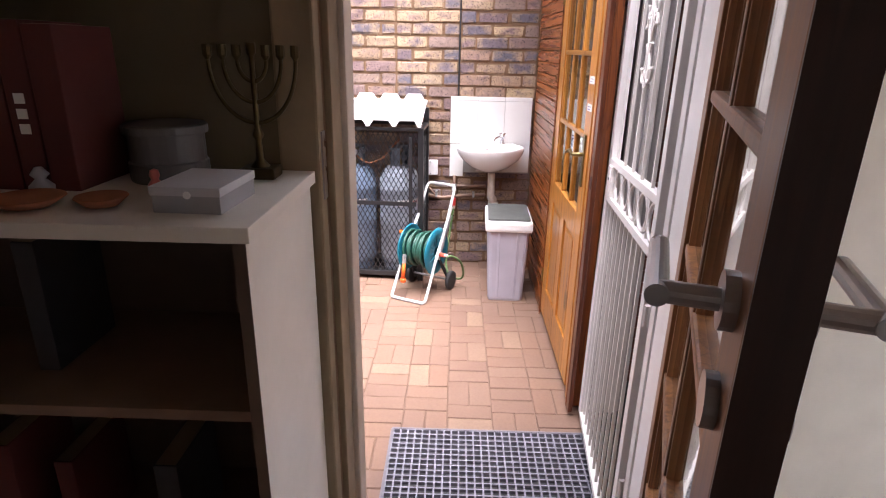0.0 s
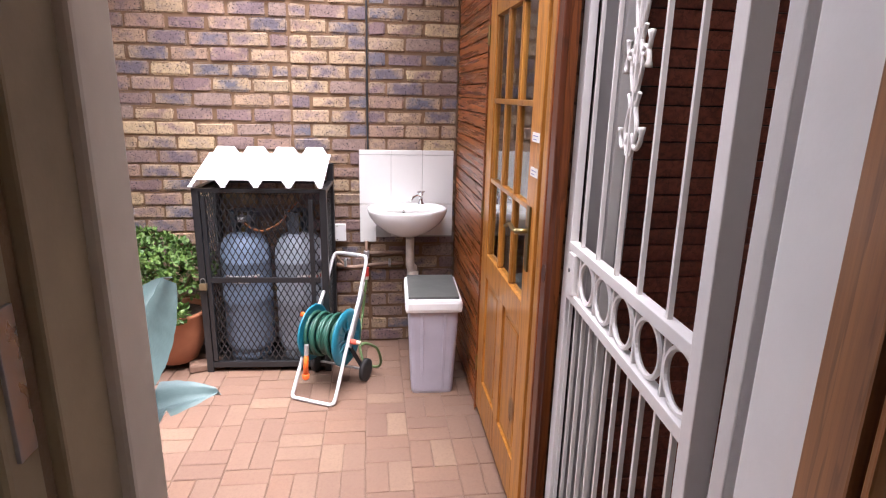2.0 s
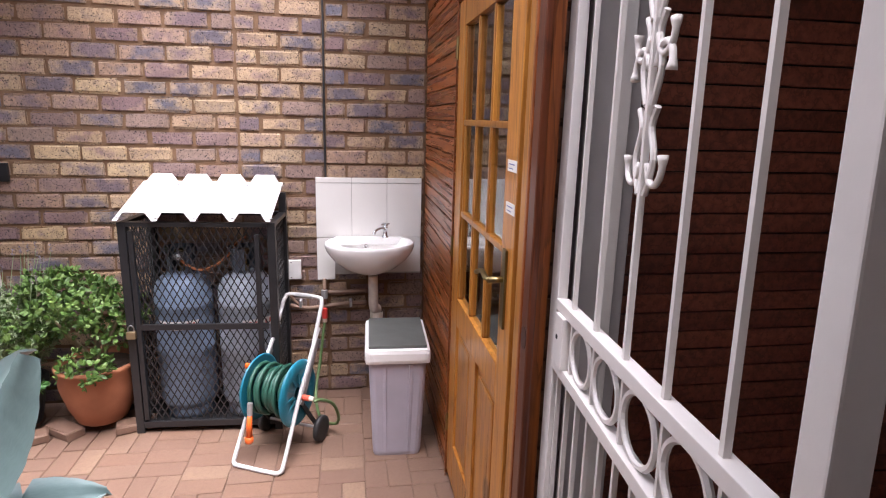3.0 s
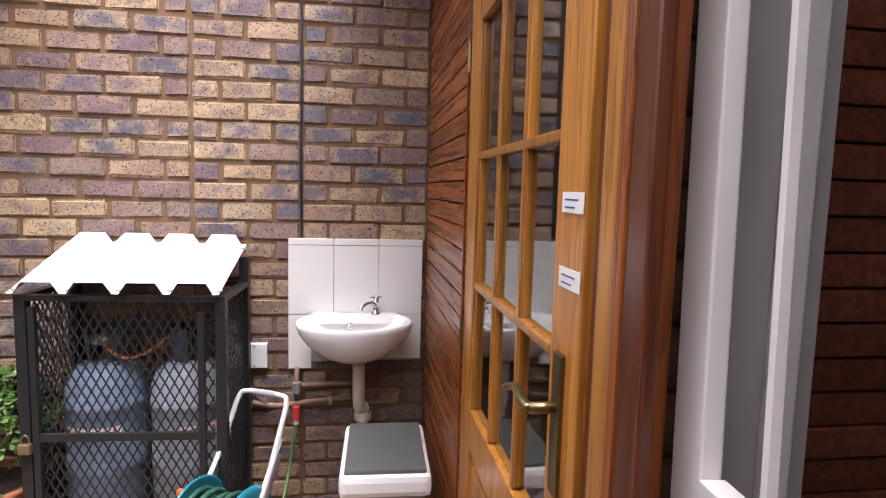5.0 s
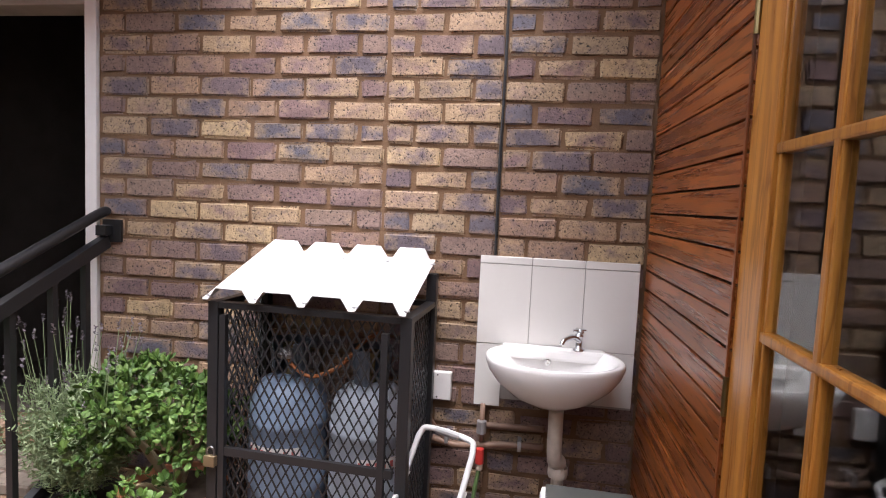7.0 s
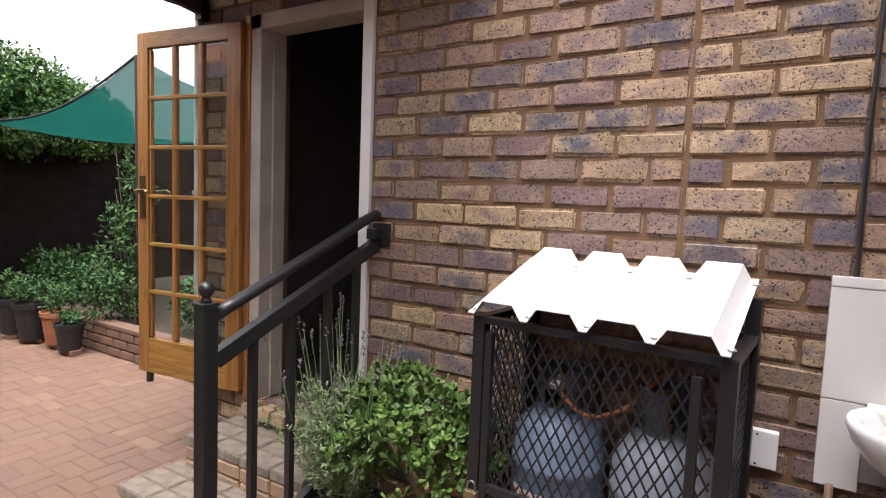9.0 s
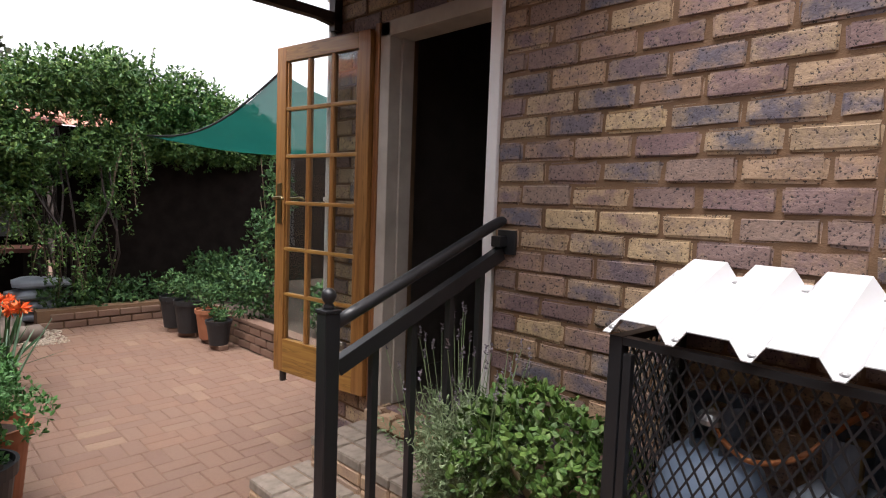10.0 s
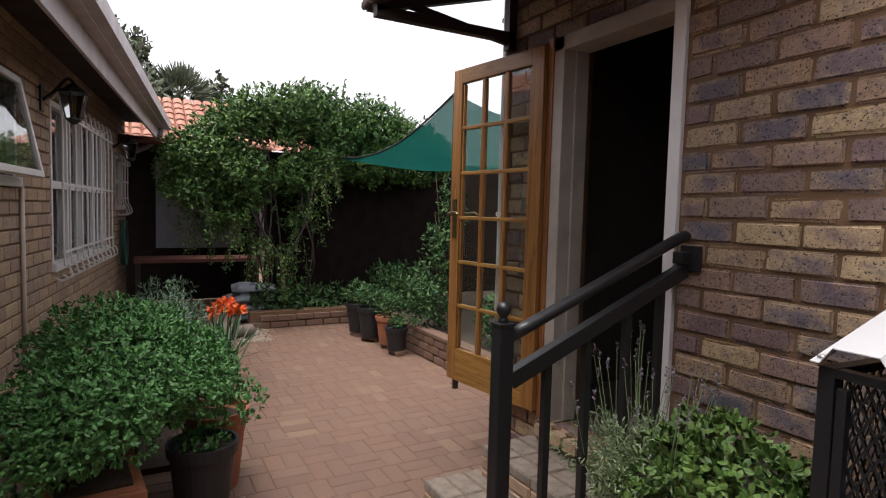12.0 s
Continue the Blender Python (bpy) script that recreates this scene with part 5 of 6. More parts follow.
for tip in tips:
    part("stem", branches(rng, (0, 0, 0), [tip], 0.018), JADE_STEM, jade, smooth=True)
blobs = [((-0.1, -0.02, 0.38), (0.27, 0.2, 0.16)), ((0.1, -0.02, 0.30), (0.16, 0.18, 0.15)), ((-0.28, -0.05, 0.26), (0.15, 0.18, 0.14)), ((0.02, -0.2, 0.08), (0.14, 0.1, 0.1)), ((-0.2, 0.05, 0.44), (0.16, 0.14, 0.1))]
leaf_mesh("leaves", crown(rng, blobs, 720, 0.036, 0.019, 6, 0.6), JADE_LEAF, jade)
# lavender in a black pot
lp = flower_pot("plastic_pot", "black plastic pot standing on broken bricks by the steps", (-1.60, 3.95, 0.05), 0.15, 0.24, BLACK_POT)
lav = thing("lavender", "grey-green lavender bush with faded flower spikes in a black pot", "potted plant", (-1.60, 3.95, 0.27))
out, stems, fl = [], bmesh.new(), []
for _ in range(640):
    d = rand_dir(rng, 1.1)
    L = rng.uniform(0.28, 0.55)
    base = Vector((rng.uniform(-0.08, 0.08), rng.uniform(-0.08, 0.08), 0))
    top = base + Vector((d.x * 0.36, d.y * 0.30, d.z)).normalized() * L
    for k in range(26):
        t = 0.25 + 0.75 * k / 26
        p = base.lerp(top, t)
        q = (d * 0.9 + rand_dir(rng)).normalized()
        s = q.cross(rand_dir(rng))
        if s.length > 0.01:
            out.append((p, q, s.normalized(), rng.uniform(0.018, 0.034), 0.0062))
    if rng.random() < 0.09:
        tt = top + Vector((d.x * 0.1, d.y * 0.1, 0.3)) * rng.uniform(0.5, 1.0)
        tube([top, tt], 0.0016, 4, stems)
        for k in range(16):
            q = (Vector((0, 0, 0.6)) + rand_dir(rng)).normalized()
            s = q.cross(rand_dir(rng))
            if s.length > 0.01:
                fl.append((tt + Vector((0, 0, 0.04 * k / 16)), q, s.normalized(), 0.010, 0.006))
leaf_mesh("leaves", out, LAV_LEAF, lav)
part("flower_stalk", stems, LAV_LEAF, lav)
leaf_mesh("bloom", fl, LAV_FLOWER, lav)
small = thing("pot_herb", "small bright green herb at the pot rim", "potted plant", (-1.52, 3.85, 0.27))
leaf_mesh("leaves", crown(rng, [((0, 0, 0.02), (0.10, 0.06, 0.05))], 50, 0.035, 0.02, 5), BUSH_LEAF, small)
LOOSE = brick_mesh("loose_brick", 0.2, 0.1, 0.05, PAVER, 0.007, 5)
for x, y, z, a in ((-1.0, 3.90, 0, 20), (-1.35, 3.88, 0, -35), (-1.50, 3.80, 0, 28), (-1.28, 4.06, 0, 80), (-1.62, 4.0, 0, 5), (-1.70, 3.86, 0, 60), (-1.12, 4.08, 0, -10)):
    ob = new("brick", LOOSE)
    ob.matrix_world = pose(x, y, z, 0, 0, a)
    tagged(ob, "loose worn clay brick propping a pot", "brick", "loose bricks under the pots")


def broad_leaf(base, mid, tip, width, lean):
    """A long stalk with a wide, split, ribbed blade; lean: how far the blade stands on edge."""
    st = tube(bend([base, Vector(base).lerp(Vector(mid), 0.5) + Vector((0, 0, 0.06)), mid], 5), 0.012, 8, radii=[0.016 - 0.0006 * k for k in range(11)])
    b = bmesh.new()
    mid, tip = Vector(mid), Vector(tip)
    ax = (tip - mid).normalized()
    flat = ax.cross(Vector((0, 0, 1))).normalized()
    side = (Matrix.Rotation(radians(lean), 3, ax) @ flat).normalized()
    up = side.cross(ax).normalized()
    n = 28
    rows = []
    for k in range(n + 1):
        t = k / n
        c = mid.lerp(tip, t) + up * 0.05 * math.sin(t * math.pi) - Vector((0, 0, 0.04)) * t * t
        w = width * max(0.03, math.sin(math.pi * (0.06 + 0.94 * t ** 0.85))) ** 0.62
        row = []
        for j in range(-4, 5):
            u = j / 4
            lift = 0.55 * width * abs(u) ** 1.2 - 0.3 * width * abs(u) ** 3 + 0.0015 * math.sin(k * 2.1 + j)
            torn = 0.55 if width < 0.15 and ((k in (12, 19) and u > 0.6) or (k == 16 and u < -0.6)) else 1.0
            row.append(b.verts.new(c + side * u * w * torn + up * lift))
        rows.append(row)
    for k in range(n):
        for j in range(8):
            b.faces.new((rows[k][j], rows[k][j + 1], rows[k + 1][j + 1], rows[k + 1][j]))
    return st, b


palm = thing("strelitzia", "broad-leaved strelitzia with split grey-green leaves in a black pot", "potted plant", (-1.22, 2.05, 0))
part("nursery_pot", lathe([(0, 0), (0.13, 0), (0.16, 0.26), (0.17, 0.26), (0.17, 0.29), (0.155, 0.29), (0.15, 0.25), (0, 0.25)], 26), BLACK_POT, palm, "black plastic nursery pot")
for base, mid, tip, w, lean in (((0, 0, 0.25), (0.27, 0.14, 0.72), (0.635, 0.135, 1.19), 0.18, -134), ((0.02, 0.02, 0.25), (0.31, 0.25, 0.50), (0.74, 0.27, 0.72), 0.105, 20),
                                ((0, 0, 0.25), (-0.2, 0.05, 0.6), (-0.5, 0.15, 0.55), 0.11, 20), ((0, 0, 0.25), (0.0, -0.1, 0.6), (0.15, -0.45, 0.7), 0.12, 20)):
    st, bl = broad_leaf(base, mid, tip, w, lean)
    blade = part("leaf_blade", bl, BROAD_LEAF, palm, "broad grey-green leaf", smooth=True)
    part("leaf_stalk", st, BROAD_LEAF, blade, smooth=True)

# big bush in a trough and a black pot
tr = thing("trough_planter", "long terracotta planter under a dense green bush", "planter", (-3.12, 2.16, 0), 6)
part("trough", box(-0.5, 0.4, -0.17, 0.17, 0, 0.36, 0.02), TERRACOTTA, tr)
part("rim", box(-0.515, 0.415, -0.185, 0.185, 0.31, 0.35, 0.008), TERRACOTTA, tr)
part("soil", box(-0.46, 0.36, -0.14, 0.14, 0.35, 0.372), SOIL, tr)
bush = thing("bush", "dense glossy green bush spilling over its planter", "potted plant", (-3.12, 2.16, 0.37))
blobs = [((-0.1, 0.12, 0.33), (0.50, 0.38, 0.24)), ((-0.5, 0.1, 0.36), (0.42, 0.40, 0.26)), ((0.25, 0.0, 0.27), (0.36, 0.32, 0.21)), ((-0.05, 0.40, 0.27), (0.30, 0.26, 0.17)), ((-0.4, 0.42, 0.28), (0.36, 0.26, 0.22)),
         ((0.08, 0.62, 0.20), (0.15, 0.14, 0.11)), ((0.35, -0.2, 0.2), (0.3, 0.25, 0.18))]
leaf_mesh("leaves", crown(rng, blobs, 6800, 0.029, 0.0135, 6, 0.5), BUSH_LEAF, bush)
part("stems", branches(rng, (0, 0, 0), [(0.2, 0.1, 0.28), (-0.3, 0.15, 0.3), (-0.4, 0.25, 0.3), (0.3, 0.0, 0.25), (0.0, 0.4, 0.22)], 0.02), BARK, bush, smooth=True)
flower_pot("plastic_pot", "tall black plastic pot in front of the bush", (-3.09, 2.63, 0), 0.155, 0.38, BLACK_POT)
pr = flower_pot("terracotta_pot", "terracotta pot half hidden under the bush", (-3.42, 2.72, 0), 0.17, 0.42, TERRACOTTA)
herb = thing("pot_herb", "small leafy herb in the tall black pot", "potted plant", (-3.09, 2.63, 0.36))
leaf_mesh("leaves", crown(rng, [((0, 0, 0.03), (0.12, 0.12, 0.05))], 60, 0.03, 0.017, 5), BUSH_LEAF, herb)

# flower bed along the house
bed = solid("flower_bed", box(-7.9, -3.7, 2.05, 2.75, -0.02, 0.03), SOIL, "dark soil of the flower bed along the house", "flower bed", "structure")
for at, blobs, cnt, l, w, mat, nm, lab in (
        ((-4.5, 2.5, 0.05), [((0, 0, 0.45), (0.5, 0.3, 0.35)), ((-0.5, 0.1, 0.4), (0.4, 0.3, 0.4))], 900, 0.05, 0.008, ALOE_LEAF, "grey_shrub", "fine-leaved grey-green shrub in the flower bed"),
        ((-5.8, 2.6, 0.05), [((0, 0, 0.4), (0.5, 0.3, 0.4)), ((0.5, 0.0, 0.35), (0.4, 0.3, 0.3))], 700, 0.055, 0.009, ALOE_LEAF, "grey_shrub", "fine-leaved grey-green shrub in the flower bed"),
        ((-3.85, 2.35, 0.05), [((0, 0, 0.42), (0.35, 0.28, 0.36))], 500, 0.045, 0.02, SHRUB_LEAF, "shrub", "dark green leafy shrub in the flower bed")):
    sh = thing(nm, lab, "shrub", at)
    leaf_mesh("leaves", crown(rng, blobs, cnt, l, w, 6, 0.6, 0.3), mat, sh)
    part("stems", branches(rng, (0, 0, 0), [b[0] for b in blobs] + [(0.1, 0.1, 0.3)], 0.015), BARK, sh)
for at, n_, L in (((-4.75, 2.95, 0.05), 16, 0.55), ((-5.1, 2.9, 0.05), 14, 0.6)):
    al = thing("aloe", "upright blue-green aloe with thick tapering leaves", "aloe", at)
    for k in range(n_):
        a = rng.uniform(0, 2 * math.pi)
        o = rng.uniform(0.05, 0.3)
        pts = bend([(0, 0, 0), (o * 0.4 * math.cos(a), o * 0.4 * math.sin(a), L * 0.5), (o * math.cos(a), o * math.sin(a), L * rng.uniform(0.85, 1.1))], 4)
        part("leaf", tube(pts, 0.02, 6, radii=[0.022 * (1 - k2 / 8.3) + 0.002 for k2 in range(9)], flat=0.45), ALOE_LEAF, al, smooth=True)
cl = thing("clivia", "clump with orange-red flower heads and strap leaves", "flowers", (-5.35, 3.02, 0.05))
straps = [(Vector((0, 0, 0.1)), rand_dir(rng, 1.0), Vector((math.cos(k), math.sin(k), 0)), rng.uniform(0.3, 0.5), 0.03) for k in range(26)]
leaf_mesh("leaves", straps, SHRUB_LEAF, cl)
petals, stalks = [], bmesh.new()
for x, y, z in ((0, 0, 0.62), (0.12, 0.05, 0.58), (-0.1, 0.06, 0.60), (0.05, -0.1, 0.56), (-0.16, -0.05, 0.55), (0.2, 0.1, 0.6)):
    tube([(x * 0.3, y * 0.3, 0.0), (x, y, z)], 0.006, 5, stalks)
    for k in range(34):
        q = rand_dir(rng, 0.3)
        petals.append((Vector((x, y, z)), q, q.cross(rand_dir(rng) + Vector((0.01, 0, 0))).normalized(), 0.075, 0.02))
leaf_mesh("bloom", petals, RED_FLOWER, cl)
part("stalks", stalks, SHRUB_LEAF, cl)

# ---- awning over the french door ----
aw = thing("awning", "dark brown awning on timber brackets over the glazed door", "awning")
b2 = bmesh.new()
for k in range(18):
    x = -3.02 + k * 0.11
    tube([(x, W - 0.86, 2.545), (x, W - 0.01, 2.80)], 0.058, 8, b2, flat=0.45)
part("roof_sheet", b2, painted("dark_brown_sheet", (0.05, 0.025, 0.02), 0.6, 0.15), aw, smooth=True)
for x in (-2.93, -1.22):
    part("arm", bar((x, W, 2.49), (x, W - 0.84, 2.49), 0.05, 0.05), DARK_TIMBER, aw)
    part("wall_post", box(x - 0.025, x + 0.025, W - 0.052, W - 0.002, 2.42, 2.85), DARK_TIMBER, aw)
    part("brace", bar((x, W - 0.03, 2.46), (x, W - 0.70, 2.56), 0.035, 0.03), DARK_TIMBER, aw)
    part("rafter", bar((x, W, 2.75), (x, W - 0.84, 2.51), 0.05, 0.05), DARK_TIMBER, aw)
for y in (W - 0.82, W - 0.4):
    part("purlin", box(-3.05, -1.12, y - 0.022, y + 0.022, 2.515 + (y - W + 0.84) * 0.29, 2.55 + (y - W + 0.84) * 0.29), DARK_TIMBER, aw)

dp = thing("downpipe", "white rainwater downpipe on the corner of the brick building", "downpipe", (-2.966, W - 0.0235, 0))
part("pipe", tube([(0, 0, 0.0), (0, 0, 3.0)], 0.022, 14), WHITE_METAL, dp, smooth=True)
for z in (0.5, 1.5, 2.6):
    part("pipe_clip", box(-0.026, 0.026, -0.022, 0.024, z - 0.012, z + 0.012, 0.003), WHITE_METAL, dp)

brm = thing("broom", "blue-handled broom leaning inside the dark doorway", "broom", (-2.05, 4.62, 0.425))
part("handle", tube([(0, 0, 0.06), (0.12, 0.25, 1.25)], 0.012, 8), BLUE, brm)
part("head", box(-0.14, 0.14, -0.02, 0.03, 0, 0.07, 0.01), GREY_CARD, brm)
sb = thing("storage_crates", "pale storage crates stacked in the dim room", "crates", (-1.95, 5.3, 0.425))
part("crate", box(-0.2, 0.2, -0.2, 0.2, 0, 0.45, 0.02), GREY_CARD, sb)
part("crate", box(-0.18, 0.16, -0.2, 0.15, 0.452, 0.8, 0.02), SACK, sb)

# ---- lanterns, hose and conduit on the house wall ----
def lantern(at, label):
    l = thing("wall_lantern", label, "wall lantern", group="wall lanterns")
    l.matrix_world = HOUSE @ pose(*at)
    part("arm", tube(bend([(0, 0, -0.05), (0, -0.08, 0.02), (0, -0.16, 0.12), (0, -0.2, 0.10)], 4), 0.012, 8), BLACK, l)
    part("roof", lathe([(0.0, 0.11), (0.02, 0.09), (0.055, 0.06), (0.105, 0.03), (0.11, 0.02), (0.0, 0.02)], 6, at=(0, -0.2, 0)), BLACK, l)
    part("glass", lathe([(0.05, -0.16), (0.085, 0.02)], 6, at=(0, -0.2, 0)), DARK_GLASS, l)
    b = bmesh.new()
    for k in range(6):
        a = k * math.pi / 3
        tube([(0.05 * math.cos(a), -0.2 + 0.05 * math.sin(a), -0.16), (0.087 * math.cos(a), -0.2 + 0.087 * math.sin(a), 0.02)], 0.006, 5, b)
    part("cage", b, BLACK, l)
    part("base", lathe([(0, -0.2), (0.02, -0.195), (0.055, -0.165), (0.05, -0.155), (0, -0.155)], 6, at=(0, -0.2, 0)), BLACK, l)
    part("wall_plate", box(-0.04, 0.04, -0.015, 0.01, -0.12, 0.06, 0.004), BLACK, l)


lantern((4.95, 0, 2.26), "black six-sided wall lantern beside the barred window")
lantern((7.95, 0, 2.2), "black six-sided wall lantern near the house corner")
cd = thing("conduit", "grey conduit running down the house wall", "conduit")
cd.matrix_world = HOUSE
part("pipe", tube([(4.42, -0.016, 0.4), (4.42, -0.016, 1.6)], 0.014, 8), GREY_FRAME, cd, smooth=True)
hc = thing("hose_coil", "coiled green garden hose hanging on the house wall", "hose coil")
hc.matrix_world = HOUSE @ pose(8.45, -0.06, 1.0)
pts = [(0.17 * math.cos(a) * (1 + 0.05 * math.sin(a * 0.37)), 0.02 * math.sin(a * 0.21), 0.28 * math.sin(a) + 0.015 * math.sin(a * 0.5)) for a in [2 * math.pi * k / 20 for k in range(120)]]
part("coil", tube(pts, 0.012, 6), HOSE, hc, smooth=True)
part("hook", bar((0, 0.07, 0.27), (0, -0.04, 0.27), 0.03, 0.02), BLACK, hc)

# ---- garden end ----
# near-black colour holds the shade under creeper, net and lean-to roof
SHADED_WALL = painted("shaded_garden_wall", (0.018, 0.013, 0.011), 0.95, 0.2)
SHADED_WALL.node_tree.nodes["Principled BSDF"].inputs["Specular IOR Level"].default_value = 0.1
solid("wall_west_garden", box(-8.4, -8.2, 3.95, 8.5, -0.02, 2.25), SHADED_WALL, "dark rough garden wall under the creeper, its shade painted in", "garden wall", "structure")
solid("wall_far_side", box(-8.4, -2.9, 8.3, 8.5, -0.02, 2.45), SHADED_WALL, "dark garden wall behind the planter, its shade painted in", "garden wall", "structure")
solid("planting_soil", box(-8.1, -3.0, 5.08, 8.2, -0.02, 0.22), SOIL, "dark soil of the raised bed", "soil", "structure")
bm = box(-7.5, -3.05, 4.995, 5.09, -0.02, 0.24)
box(-7.6, -7.42, 3.6, 4.995, -0.02, 0.2, bm=bm)
edging = solid("planter_wall", bm, MORTAR, "low brick edging wall of the raised bed", "edging wall", "structure")
E_BRICK = brick_mesh("edging_brick", 0.21, 0.05, 0.072, PAVER, 0.007, 8)
for j in range(3):
    for i in range(19):
        piece("brick", E_BRICK, edging, pose(-7.3 + i * 0.224 + 0.11 * (j % 2), 4.99, 0.005 + j * 0.082, 0, 0, random.Random(i * 7 + j).uniform(-1, 1)))
for j in range(2):
    for i in range(6):
        piece("brick", E_BRICK, edging, pose(-7.41, 3.72 + i * 0.224 + 0.1 * (j % 2), 0.005 + j * 0.085, 0, 0, 90))
part("coping", box(-7.5, -3.05, 4.96, 5.1, 0.245, 0.285, 0.008), PAVER_FAR, edging)

rng = random.Random(33)
for x, y, r, h, mat, lab in ((-5.62, 4.76, 0.12, 0.24, BLACK_POT, "small black plastic pot on bricks by the planter wall"), (-5.92, 4.80, 0.14, 0.3, TERRACOTTA, "terracotta pot by the planter wall"),
                             (-6.3, 4.74, 0.15, 0.34, BLACK_POT, "black plastic pot by the planter wall"), (-6.65, 4.72, 0.15, 0.34, BLACK_POT, "black plastic pot by the planter wall")):
    ob = new("brick", LOOSE)
    ob.matrix_world = pose(x, y, 0, 0, 0, rng.uniform(-40, 40))
    tagged(ob, "loose worn clay brick propping a pot", "brick", "loose bricks under the pots")
    flower_pot("terracotta_pot" if mat is TERRACOTTA else "plastic_pot", lab, (x, y, 0.05), r, h, mat)
    pl = thing("pot_shrub", "leafy dark green plant in a garden pot", "potted plant", (x, y, 0.05 + h * 0.9))
    k = 1.0 if h > 0.25 else 0.5
    leaf_mesh("leaves", crown(rng, [((0, 0, 0.16 * k), (0.17 * k, 0.16 * k, 0.15 * k))], int(170 * k), 0.045, 0.014, 5, 0.5, 0.3), SHRUB_LEAF, pl)
cl2 = thing("tall_shrub", "tall straggling green shrub in the raised bed", "shrub", (-5.75, 5.35, 0.2))
part("stems", branches(rng, (0, 0, 0), [(0.15, -0.2, 0.9), (-0.2, 0.0, 1.3), (0.2, 0.1, 1.6), (0.0, -0.1, 1.7), (-0.3, -0.2, 0.6), (0.3, -0.15, 0.5)], 0.012), BARK, cl2)
leaf_mesh("leaves", crown(rng, [((0.1, -0.2, 0.35), (0.34, 0.3, 0.36)), ((0.15, -0.1, 0.85), (0.25, 0.22, 0.35)), ((0.2, 0.0, 1.35), (0.18, 0.18, 0.35))], 800, 0.055, 0.02, 5, 0.2, 0.2), SHRUB_LEAF, cl2)
for x in (-6.9, -7.5, -4.6, -3.9):
    sh = thing("shrub", "dark leafy shrub in the raised bed", "shrub", (x, 5.5, 0.2))
    part("stems", branches(rng, (0, 0, 0), [(0, 0, 0.4), (0.2, 0, 0.3)], 0.01), BARK, sh)
    leaf_mesh("leaves", crown(rng, [((0, 0, 0.3), (0.45, 0.3, 0.3))], 260, 0.07, 0.03, 5, 0.3, 0.2), SHRUB_LEAF, sh)

# creeper over the garden wall
cr = thing("creeper", "large sprawling creeper with sunlit top hanging over the garden wall", "creeper", (-8.0, 4.2, 0))
LOW = [(2.85, 1.55), (3.35, 1.15), (3.75, 0.8), (4.05, 0.55), (4.35, 1.2), (4.55, 1.9), (5.2, 2.0), (6.6, 2.05)]
HIGH = [(2.85, 2.1), (3.2, 2.5), (3.6, 2.72), (4.0, 2.85), (4.4, 3.0), (4.9, 2.88), (5.4, 2.85), (6.0, 2.62), (6.6, 2.4)]


def along(table, y):
    for (a, u), (b, v) in zip(table, table[1:]):
        if y <= b:
            return u + (v - u) * max(0.0, y - a) / (b - a)
    return table[-1][1]


blobs = []
for k in range(250):
    y = 2.85 + 3.7 * rng.random() ** 1.15
    lo, hi = along(LOW, y), along(HIGH, y)
    z = lo + (hi - lo) * rng.random() ** (0.55 if k % 3 else 1.0)
    r = rng.uniform(0.11, 0.26) * (0.75 if z < 1.6 else 1.0)
    blobs.append(((0.35 - 0.28 * (y - 3.2) * (y > 3.2) * 0.6 + rng.uniform(-0.35, 0.35), y - 4.2, z), (r * 1.3, r * 1.5, r)))
leaf_mesh("leaves", crown(rng, blobs, 21000, 0.062, 0.026, 5, 0.25, 0.2), CREEPER_LEAF, cr)
hang = []
for k in range(46):
    y = rng.uniform(2.9, 4.6)
    z1, z0 = along(LOW, y) + 0.35, along(LOW, y) - rng.uniform(0.0, 0.4)
    x = rng.uniform(0.2, 0.75)
    lean_y = rng.uniform(-0.25, 0.25)
    run = bend([(x - 0.2, y - 4.2, z1), (x, y - 4.2 + lean_y * 0.6, (z0 + z1) / 2 + 0.1), (x + 0.05, y - 4.2 + lean_y, z0)], 4)
    part("cane", tube(run, 0.004, 4), BARK, cr)
    for p in run[1:]:
        for i in range(9):
            q = (rand_dir(rng, -0.2)).normalized()
            hang.append((p + rand_dir(rng) * 0.05, q, q.cross(rand_dir(rng) + Vector((0.03, 0, 0))).normalized(), rng.uniform(0.03, 0.055), 0.02))
leaf_mesh("trailing_leaf", hang, CREEPER_LEAF, cr)
for k in range(12):
    y = rng.uniform(-0.9, 0.15)
    x0 = rng.uniform(0.1, 0.6)
    part("stem", tube(bend([(0.1, y * 0.6, 0.0), (x0, y * 0.8 + rng.uniform(-0.2, 0.2), 0.8), (x0 * 0.8, y + rng.uniform(-0.2, 0.2), 1.5), (0.1, y, 2.2)], 3), 0.012, 5), DARK_TIMBER, cr)
b2 = []
for k in range(30):
    y = rng.uniform(-0.9, 1.6)
    base = Vector((rng.uniform(-0.1, 0.3), y, along(HIGH, y + 4.2) - 0.2))
    d = Vector((rng.uniform(-0.3, 0.3), rng.uniform(-0.45, 0.45), 1.0)).normalized()
    run = rng.uniform(0.25, 0.55)
    part("cane", tube([base, base + d * run], 0.005, 4), BARK, cr)
    for i in range(22):
        q = (rand_dir(rng, 0.2) + d * 0.4).normalized()
        b2.append((base + d * run * (0.3 + 0.7 * i / 21), q, q.cross(rand_dir(rng) + Vector((0.03, 0, 0))).normalized(), 0.06 - 0.001 * i, 0.026))
leaf_mesh("shoot_leaf", b2, CREEPER_LEAF, cr)
hd = thing("low_hedge", "dark green ground plants at the foot of the garden wall", "plants", (-7.75, 4.3, 0.05))
